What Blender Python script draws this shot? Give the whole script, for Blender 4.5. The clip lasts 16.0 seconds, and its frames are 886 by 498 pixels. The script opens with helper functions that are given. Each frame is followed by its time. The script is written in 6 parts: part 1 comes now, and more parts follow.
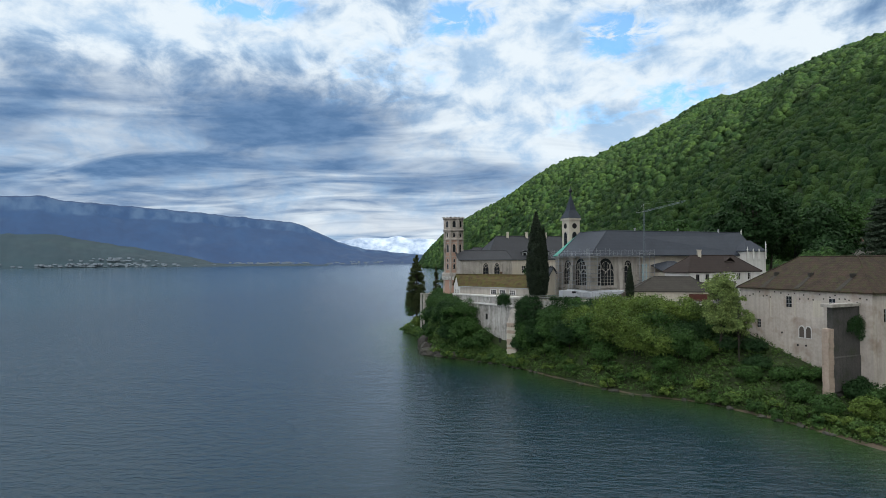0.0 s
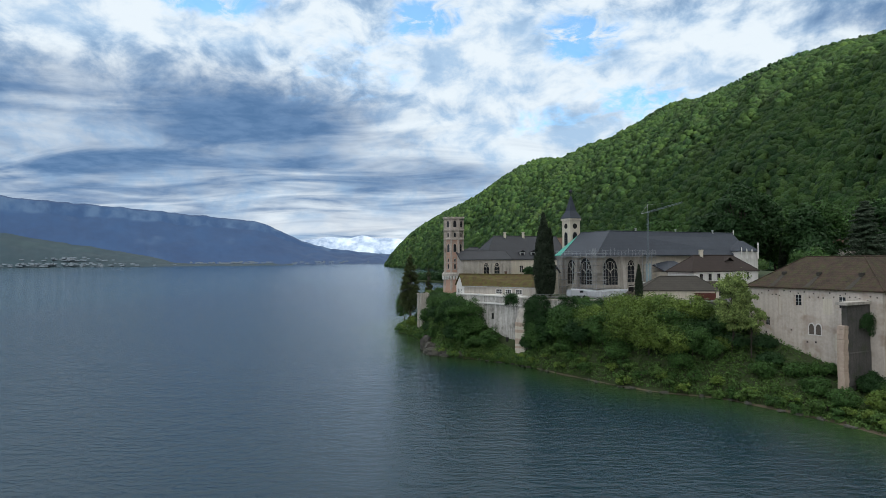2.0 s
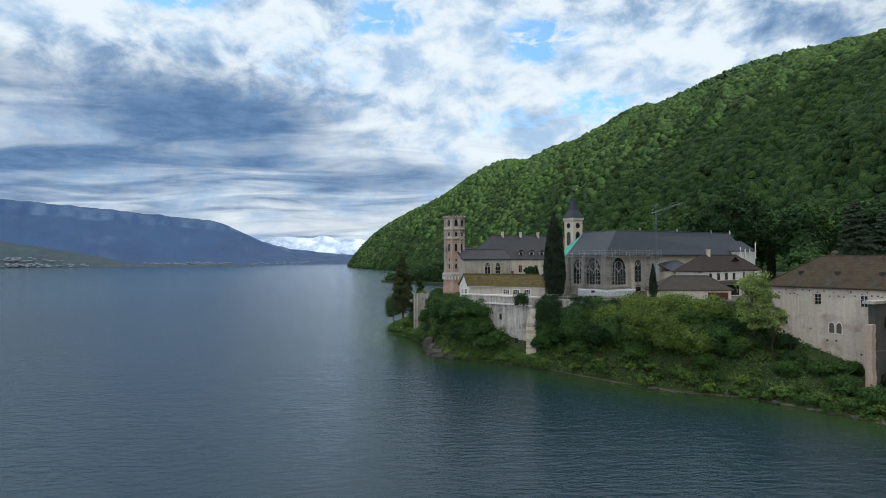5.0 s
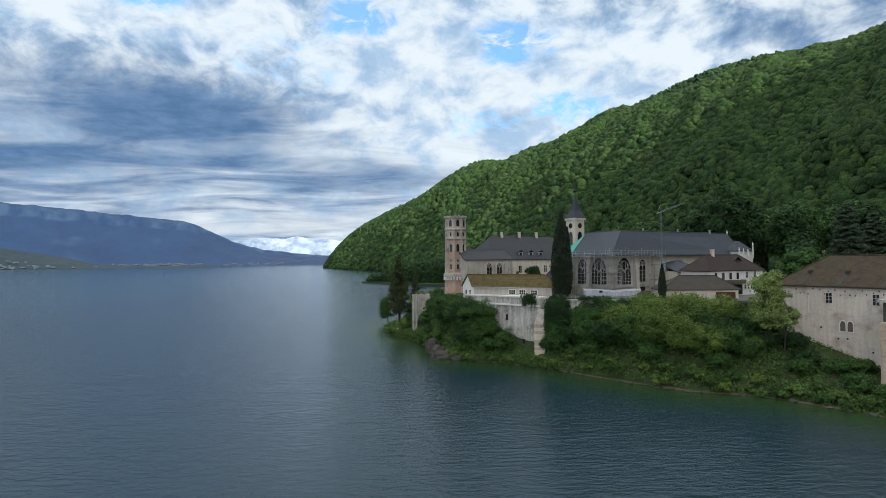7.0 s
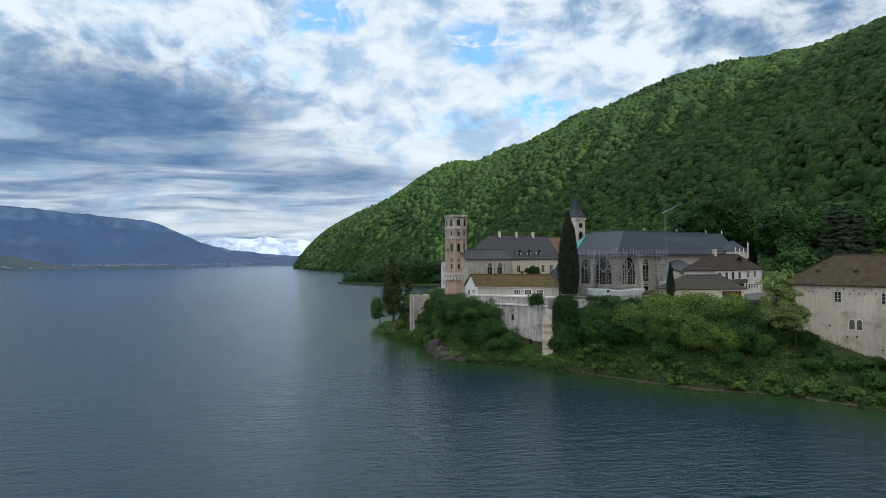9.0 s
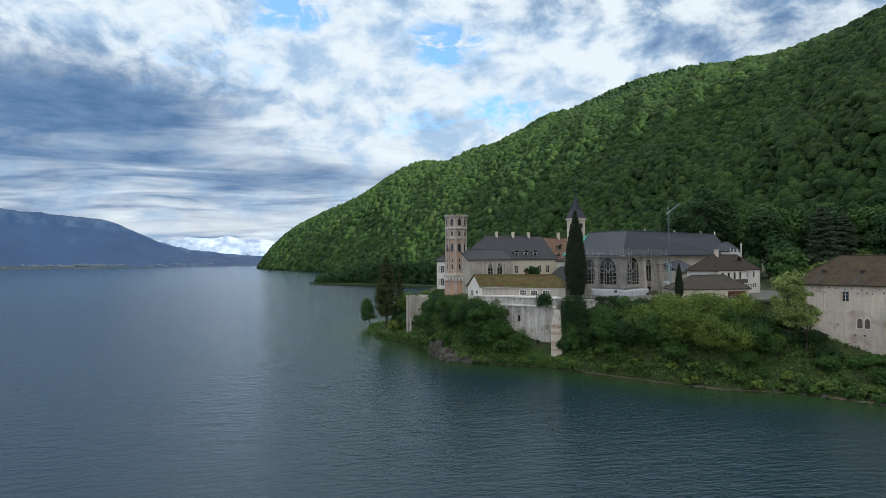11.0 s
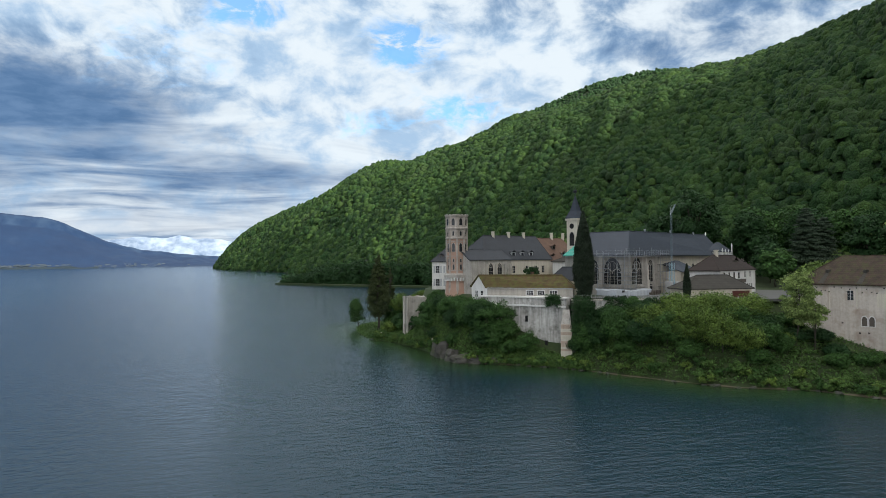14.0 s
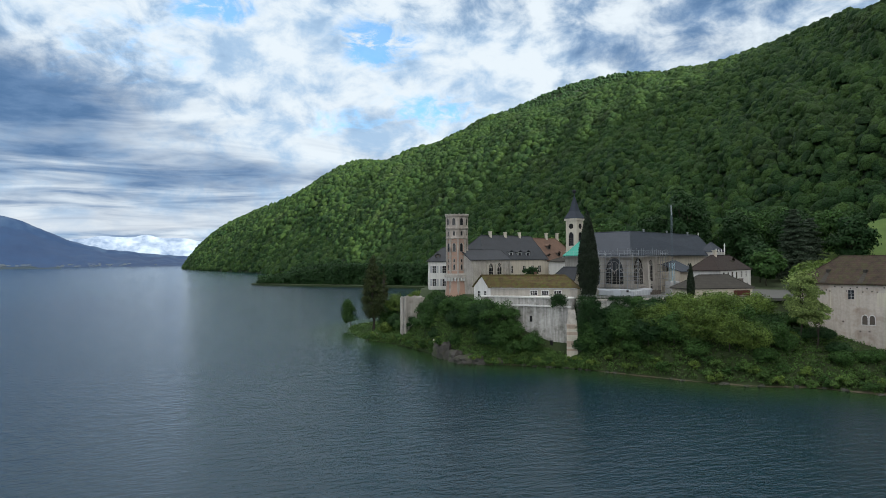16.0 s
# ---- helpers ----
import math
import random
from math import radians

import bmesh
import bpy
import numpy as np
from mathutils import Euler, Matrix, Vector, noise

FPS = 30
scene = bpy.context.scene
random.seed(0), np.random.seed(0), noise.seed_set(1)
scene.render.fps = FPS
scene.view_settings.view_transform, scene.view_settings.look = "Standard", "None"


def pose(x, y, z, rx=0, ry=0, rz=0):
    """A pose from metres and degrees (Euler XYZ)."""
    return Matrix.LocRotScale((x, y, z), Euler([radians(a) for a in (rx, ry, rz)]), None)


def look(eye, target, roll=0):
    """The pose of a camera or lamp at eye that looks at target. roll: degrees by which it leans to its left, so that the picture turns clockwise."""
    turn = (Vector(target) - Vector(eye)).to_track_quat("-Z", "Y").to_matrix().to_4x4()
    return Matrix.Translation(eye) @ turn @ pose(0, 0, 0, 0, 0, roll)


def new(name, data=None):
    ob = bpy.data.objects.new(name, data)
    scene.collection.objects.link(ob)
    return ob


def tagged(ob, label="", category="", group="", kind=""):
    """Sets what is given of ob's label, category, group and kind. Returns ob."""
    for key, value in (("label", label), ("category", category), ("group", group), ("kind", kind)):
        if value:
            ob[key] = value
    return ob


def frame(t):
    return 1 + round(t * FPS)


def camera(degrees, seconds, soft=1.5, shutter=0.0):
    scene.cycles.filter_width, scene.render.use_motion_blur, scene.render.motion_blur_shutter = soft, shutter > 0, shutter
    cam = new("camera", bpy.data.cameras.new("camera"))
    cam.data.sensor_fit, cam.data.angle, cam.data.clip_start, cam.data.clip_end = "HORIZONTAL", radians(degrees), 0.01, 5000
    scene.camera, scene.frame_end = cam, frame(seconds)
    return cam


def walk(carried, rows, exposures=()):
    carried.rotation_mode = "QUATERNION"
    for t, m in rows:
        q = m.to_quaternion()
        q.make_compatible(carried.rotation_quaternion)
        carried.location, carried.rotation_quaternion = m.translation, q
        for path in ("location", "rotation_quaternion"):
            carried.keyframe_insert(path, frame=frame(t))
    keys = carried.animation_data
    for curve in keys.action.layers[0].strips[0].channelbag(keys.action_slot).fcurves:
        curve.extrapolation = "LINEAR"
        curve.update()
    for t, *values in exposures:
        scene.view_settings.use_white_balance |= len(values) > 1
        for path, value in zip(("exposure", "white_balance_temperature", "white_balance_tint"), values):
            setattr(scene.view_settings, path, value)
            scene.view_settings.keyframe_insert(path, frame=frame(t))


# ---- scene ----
cam = camera(74.2, 16.0, soft=0.9)
PATH = [
    (0, (-0.452, 2.389, 26.225), (-0.588, 4.384, 26.262), -0.3),
    (0.5, (-3.429, 1.743, 26.104), (-3.533, 3.74, 26.141), -0.2),
    (1, (-7.393, 1.36, 26.173), (-7.452, 3.359, 26.21), -0.3),
    (1.5, (-9.668, 1.304, 26.263), (-9.703, 3.303, 26.298), -0.3),
    (2, (-11.584, 1.914, 26.328), (-11.599, 3.914, 26.363), -0.3),
    (2.5, (-13.504, 2.734, 26.327), (-13.499, 4.734, 26.363), -0.3),
    (3, (-15.564, 3.463, 26.287), (-15.536, 5.463, 26.323), -0.4),
    (3.5, (-17.492, 4.065, 26.27), (-17.443, 6.064, 26.307), -0.4),
    (4, (-19.631, 4.723, 26.216), (-19.558, 6.722, 26.252), -0.3),
    (6.5, (-29.655, 7.687, 26.062), (-29.471, 9.679, 26.1), -0.4),
    (7, (-31.73, 8.362, 26.111), (-31.524, 10.351, 26.149), -0.4),
    (7.5, (-33.704, 9.028, 26.042), (-33.476, 11.014, 26.08), -0.4),
    (8, (-35.654, 9.892, 26.018), (-35.402, 11.876, 26.057), -0.4),
    (8.5, (-37.599, 10.564, 26.039), (-37.325, 12.544, 26.078), -0.4),
    (9, (-40.727, 11.666, 25.953), (-40.417, 13.641, 25.992), -0.4),
    (11.5, (-52.731, 17.0, 26.112), (-52.277, 18.948, 26.15), -0.4),
    (12, (-54.655, 17.848, 26.081), (-54.178, 19.79, 26.119), -0.4),
    (12.5, (-56.501, 18.731, 26.058), (-56.001, 20.667, 26.097), -0.4),
    (13, (-58.437, 19.597, 26.082), (-57.914, 21.527, 26.121), -0.4),
    (13.5, (-60.294, 20.483, 26.117), (-59.749, 22.407, 26.156), -0.4),
    (14, (-62.256, 21.386, 26.164), (-61.688, 23.303, 26.202), -0.4),
    (14.5, (-64.011, 22.196, 26.185), (-63.422, 24.107, 26.223), -0.4),
    (15, (-65.902, 23.212, 26.214), (-65.289, 25.115, 26.252), -0.4),
    (15.5, (-67.73, 24.106, 26.216), (-67.095, 26.002, 26.254), -0.4),
    (16, (-69.756, 25.203, 26.249), (-69.096, 27.091, 26.286), -0.4),
]
walk(cam, [(t, look(eye, target, roll)) for t, eye, target, roll in PATH])

# ---- world and light ----
world = bpy.data.worlds.new("world")
scene.world = world
world.use_nodes = True
SUN_AZ, SUN_EL = radians(150), radians(24)


def make_sky():
    nt = world.node_tree
    nt.nodes.clear()
    N, L = nt.nodes.new, nt.links.new
    out, bg = N("ShaderNodeOutputWorld"), N("ShaderNodeBackground")
    sky = N("ShaderNodeTexSky")
    sky.sky_type, sky.sun_disc = "NISHITA", False
    sky.sun_elevation, sky.sun_rotation = SUN_EL, SUN_AZ
    tc, sep = N("ShaderNodeTexCoord"), N("ShaderNodeSeparateXYZ")
    L(tc.outputs["Generated"], sep.inputs[0])

    def mth(op, a, b=None, clamp=False):
        n = N("ShaderNodeMath")
        n.operation, n.use_clamp = op, clamp
        for i, v in enumerate((a, b)):
            if v is None:
                continue
            if isinstance(v, (int, float)):
                n.inputs[i].default_value = v
            else:
                L(v, n.inputs[i])
        return n.outputs[0]

    def smooth(v, a, b, c=0.0, d=1.0):
        n = N("ShaderNodeMapRange")
        n.interpolation_type = "SMOOTHSTEP"
        L(v, n.inputs[0])
        for i, k in enumerate((a, b, c, d)):
            n.inputs[1 + i].default_value = k
        return n.outputs[0]

    def mix(f, a, b):
        n = N("ShaderNodeMix")
        n.data_type = "RGBA"
        for i, v in ((0, f), (6, a), (7, b)):
            if isinstance(v, (int, float, tuple)):
                n.inputs[i].default_value = v
            else:
                L(v, n.inputs[i])
        return n.outputs[2]

    # a flat cloud deck seen in perspective: direction over height
    z = mth("MAXIMUM", mth("ADD", sep.outputs[2], 0.10), 0.03)
    u, v = mth("DIVIDE", sep.outputs[0], z), mth("DIVIDE", sep.outputs[1], z)

    def deck(su, sv, scale, detail, rough, ox=0.0, oy=0.0, warp=0.3):
        comb = N("ShaderNodeCombineXYZ")
        L(mth("ADD", mth("MULTIPLY", u, su), ox), comb.inputs[0])
        L(mth("ADD", mth("MULTIPLY", v, sv), oy), comb.inputs[1])
        n = N("ShaderNodeTexNoise")
        n.inputs["Scale"].default_value, n.inputs["Detail"].default_value = scale, detail
        n.inputs["Roughness"].default_value, n.inputs["Distortion"].default_value = rough, warp
        L(comb.outputs[0], n.inputs["Vector"])
        return n.outputs[0]

    el = sep.outputs[2]
    az_d = mth("MULTIPLY", mth("ARCTAN2", sep.outputs[0], sep.outputs[1]), 57.2958)
    el_d = mth("MULTIPLY", mth("ARCSINE", el), 57.2958)

    def bank(blobs):
        """Sum of soft cloud banks: azimuth, height, spread of each, weight."""
        total = None
        for a, e, sa, se, w in blobs:
            da, de = mth("DIVIDE", mth("SUBTRACT", az_d, a), sa), mth("DIVIDE", mth("SUBTRACT", el_d, e), se)
            q = mth("ADD", mth("MULTIPLY", da, da), mth("MULTIPLY", de, de))
            g = mth("MULTIPLY", mth("POWER", 2.71828, mth("MULTIPLY", q, -1.0)), w)
            total = g if total is None else mth("ADD", total, g)
        return total

    big = deck(1, 1, 0.55, 4, 0.55, 3.1, 1.7)
    streak = deck(0.55, 1.0, 1.7, 5, 0.52, 5.2, 0.4, 0.8)

    # heaped cloud, about as tall as it is wide
    heap_at = N("ShaderNodeCombineXYZ")
    L(mth("MULTIPLY", az_d, 0.085), heap_at.inputs[0])
    L(mth("MULTIPLY", el_d, 0.13), heap_at.inputs[1])
    heap_noise = N("ShaderNodeTexNoise")
    heap_noise.inputs["Scale"].default_value, heap_noise.inputs["Detail"].default_value = 2.3, 9
    heap_noise.inputs["Roughness"].default_value, heap_noise.inputs["Distortion"].default_value = 0.60, 0.25
    L(heap_at.outputs[0], heap_noise.inputs["Vector"])
    puff = heap_noise.outputs[0]
    fine = deck(1, 1, 7.0, 6, 0.6, 2.0, 4.0)
    dens = mth("ADD", mth("ADD", mth("MULTIPLY", mth("SUBTRACT", streak, 0.5), smooth(el, 0.18, 0.36, 0.52, 0.12)), mth("ADD", mth("MULTIPLY", big, 0.30), 0.275)), mth("MULTIPLY", puff, 0.15))
    # heaped cloud higher up, with crisp lit edges
    dens = mth("ADD", dens, mth("MULTIPLY", mth("MULTIPLY", mth("SUBTRACT", puff, 0.5), -0.75), smooth(el, 0.16, 0.34)))
    form = bank([(-36, 12.5, 14, 5.0, 0.10), (-20, 12.5, 11, 4.0, 0.09), (-8, 11.5, 9, 2.4, 0.08), (-30, 6.5, 18, 2.4, 0.07), (-8, 8, 12, 1.6, 0.05), (44, 20, 9, 6, 0.05),
                 (-36, 20.5, 11, 3.2, -0.16), (-19, 20.5, 7, 2.8, -0.13), (3, 20, 13, 6.5, -0.17), (24, 17.5, 9, 6, -0.12), (-14, 7.3, 9, 1.0, -0.06), (8, 11.5, 8, 2.5, -0.07), (0, 60, 400, 24, -0.07), (-38, 31, 22, 8, -0.15)])
    shade = mth("ADD", mth("SUBTRACT", dens, 0.5), form)
    dark = smooth(shade, -0.10, 0.17)
    light = mix(smooth(puff, 0.34, 0.60), (0.42, 0.60, 0.82, 1), (0.83, 0.92, 0.99, 1))
    grey = mix(smooth(fine, 0.3, 0.7), (0.095, 0.195, 0.37, 1), (0.15, 0.265, 0.46, 1))
    cloud = mix(dark, light, grey)
    # open blue between the puffs
    gap = mth("SUBTRACT", 1.0, puff)
    holes = bank([(13, 20.2, 4.4, 2.2, 0.75), (-2.1, 22.4, 4.2, 1.8, 0.6), (-23, 22.9, 7, 1.8, 0.55), (-10, 17.6, 8, 3.4, 0.30), (19, 14.4, 6, 2.0, 0.45), (9, 13.0, 6, 1.7, 0.30)])
    rag_at, rag = N("ShaderNodeCombineXYZ"), N("ShaderNodeTexNoise")
    L(mth("MULTIPLY", az_d, 0.16), rag_at.inputs[0])
    L(mth("MULTIPLY", el_d, 0.30), rag_at.inputs[1])
    rag.inputs["Scale"].default_value, rag.inputs["Detail"].default_value = 1.9, 8
    rag.inputs["Roughness"].default_value, rag.inputs["Distortion"].default_value = 0.62, 0.5
    L(rag_at.outputs[0], rag.inputs["Vector"])
    torn = mth("ADD", mth("MULTIPLY", mth("SUBTRACT", 0.5, gap), 4.0), mth("MULTIPLY", mth("SUBTRACT", rag.outputs[0], 0.5), 6.0))
    hole = smooth(mth("MULTIPLY", holes, mth("ADD", torn, 0.95)), 0.12, 0.75)
    blue = N("ShaderNodeVectorMath")
    blue.operation = "MULTIPLY"
    L(sky.outputs[0], blue.inputs[0])
    blue.inputs[1].default_value = (0.12, 0.21, 0.26)
    col = mix(mth("MULTIPLY", hole, 0.85), cloud, blue.outputs[0])
    # a bright break low over the far ranges
    band = mth("MULTIPLY", smooth(el, 0.105, 0.045), smooth(deck(0.25, 0.6, 1.2, 4, 0.5, 1.0, 6.0), 0.35, 0.6))
    col = mix(mth("MULTIPLY", band, 0.6), col, (0.74, 0.79, 0.84, 1))
    # the deck is thinner and brighter overhead, and away behind the viewer the clouds face the sun
    over = mth("MAXIMUM", smooth(el, 0.42, 0.92), mth("MULTIPLY", smooth(mth("MULTIPLY", sep.outputs[1], -1.0), -0.1, 0.8), 0.72))
    col = mix(mth("MULTIPLY", over, 0.6), col, (1.0, 0.92, 0.81, 1))
    L(col, bg.inputs[0])
    L(mth("ADD", mth("MULTIPLY", over, 0.84), 0.6), bg.inputs[1])
    L(bg.outputs[0], out.inputs[0])


make_sky()
sun = new("sun", bpy.data.lights.new("sun", "SUN"))
sun.data.energy, sun.data.angle, sun.data.color = 5.0, radians(1.0), (1.0, 0.93, 0.80)
sun.matrix_world = look((0, 0, 0), (-math.sin(SUN_AZ) * math.cos(SUN_EL), -math.cos(SUN_AZ) * math.cos(SUN_EL), -math.sin(SUN_EL)))
sun.location = (900, -500, 700)
scene.view_settings.exposure = 0.74

# ---- materials ----


def material(name, base, rough=0.8, second=None, scale=1.0, fine=8.0, contrast=0.5, bump=0.0, bump_scale=None, metallic=0.0,
             island=0.0, rand=0.0, streaks=0.0, third=None, third_at=0.62, third_scale=0.4, spec=0.3, translucent=0.0, courses=0.0, tint=None):
    """A procedural surface: base and second colour mixed by noise at two scales, stains in a third colour, grain in the bump."""
    m = bpy.data.materials.new(name)
    m.use_nodes = True
    nt = m.node_tree
    N, L = nt.nodes.new, nt.links.new
    b = nt.nodes["Principled BSDF"]
    b.inputs["Roughness"].default_value, b.inputs["Metallic"].default_value = rough, metallic
    b.inputs["Specular IOR Level"].default_value = spec
    geo = N("ShaderNodeNewGeometry")
    pos = geo.outputs["Position"]

    def noise_at(sc, detail=4, vec=pos):
        n = N("ShaderNodeTexNoise")
        n.inputs["Scale"].default_value, n.inputs["Detail"].default_value = sc, detail
        L(vec, n.inputs["Vector"])
        return n.outputs[0]

    def ramp(v, lo, hi):
        n = N("ShaderNodeMapRange")
        L(v, n.inputs[0])
        n.inputs[1].default_value, n.inputs[2].default_value = lo, hi
        return n.outputs[0]

    def mix(f, a, c, mode="MIX"):
        n = N("ShaderNodeMix")
        n.data_type, n.blend_type = "RGBA", mode
        for i, v in ((0, f), (6, a), (7, c)):
            if isinstance(v, (int, float, tuple)):
                n.inputs[i].default_value = v if not isinstance(v, tuple) else (*v, 1)[:4]
            else:
                L(v, n.inputs[i])
        return n.outputs[2]

    second = second or tuple(c * 0.6 for c in base)
    w = 0.5 * contrast
    col = mix(ramp(noise_at(scale), 0.5 - 0.3 * (1.3 - w), 0.5 + 0.3 * (1.3 - w)), base, second)
    col = mix(0.35, col, mix(ramp(noise_at(fine), 0.35, 0.65), base, second))
    if third:
        col = mix(ramp(noise_at(third_scale, 8), third_at - 0.06, third_at + 0.2), col, third)
    if streaks:
        mp = N("ShaderNodeMapping")
        mp.inputs["Scale"].default_value = (1, 1, 0.08)
        L(pos, mp.inputs[0])
        col = mix(streaks, col, mix(ramp(noise_at(1.6, 5, mp.outputs[0]), 0.42, 0.62), (1, 1, 1), tuple(0.45 for _ in range(3))), "MULTIPLY")
    for amount, src in ((island, "Random Per Island"), (rand, "obj")):
        if amount:
            o = geo.outputs[src] if src != "obj" else N("ShaderNodeObjectInfo").outputs["Random"]
            h = N("ShaderNodeHueSaturation")
            L(col, h.inputs["Color"])
            r = N("ShaderNodeMapRange")
            L(o, r.inputs[0])
            r.inputs[3].default_value, r.inputs[4].default_value = 1 - amount, 1 + amount
            L(r.outputs[0], h.inputs["Value"])
            col = h.outputs[0]
    if tint:
        at = N("ShaderNodeAttribute")
        at.attribute_name = "tint"
        col = mix(ramp(at.outputs["Fac"], 0.15, 0.95), col, mix(0.75, col, tint))
    if courses:
        sx, wv = N("ShaderNodeSeparateXYZ"), N("ShaderNodeMath")
        L(pos, sx.inputs[0])
        md = N("ShaderNodeMath")
        md.operation, wv.operation = "MULTIPLY", "SINE"
        md.inputs[1].default_value = 6.2832 / courses
        jog = N("ShaderNodeMath")
        jog.operation = "MULTIPLY_ADD"
        L(noise_at(2.0, 2), jog.inputs[0])
        jog.inputs[1].default_value = courses * 0.6
        L(sx.outputs[2], jog.inputs[2])
        L(jog.outputs[0], md.inputs[0])
        L(md.outputs[0], wv.inputs[0])
        col = mix(0.26, col, mix(ramp(wv.outputs[0], -0.2, 0.9), (1, 1, 1), (0.45, 0.45, 0.45)), "MULTIPLY")
    L(col, b.inputs["Base Color"])
    if bump:
        n = N("ShaderNodeBump")
        n.inputs["Strength"].default_value = bump
        n.inputs["Distance"].default_value = 0.1
        L(noise_at(bump_scale or fine, 6), n.inputs["Height"])
        L(n.outputs[0], b.inputs["Normal"])
    if tint:
        # sprays of leaves over each crown
        sprays = noise_at(0.9, 8)
        n = N("ShaderNodeBump")
        n.inputs["Strength"].default_value, n.inputs["Distance"].default_value = 1.0, 1.6
        L(sprays, n.inputs["Height"])
        L(n.outputs[0], b.inputs["Normal"])
        # shade of deep gaps among the leaves, painted dark by noise all over
        gap_shade = mix(ramp(noise_at(1.5, 6), 0.36, 0.56), (0.30, 0.30, 0.30), (1, 1, 1))
        L(mix(1.0, col, gap_shade, "MULTIPLY"), b.inputs["Base Color"])
    if translucent:
        t, ms = N("ShaderNodeBsdfTranslucent"), N("ShaderNodeMixShader")
        L(col, t.inputs[0])
        ms.inputs[0].default_value = translucent
        L(b.outputs[0], ms.inputs[1])
        L(t.outputs[0], ms.inputs[2])
        L(ms.outputs[0], nt.nodes["Material Output"].inputs[0])
    return m


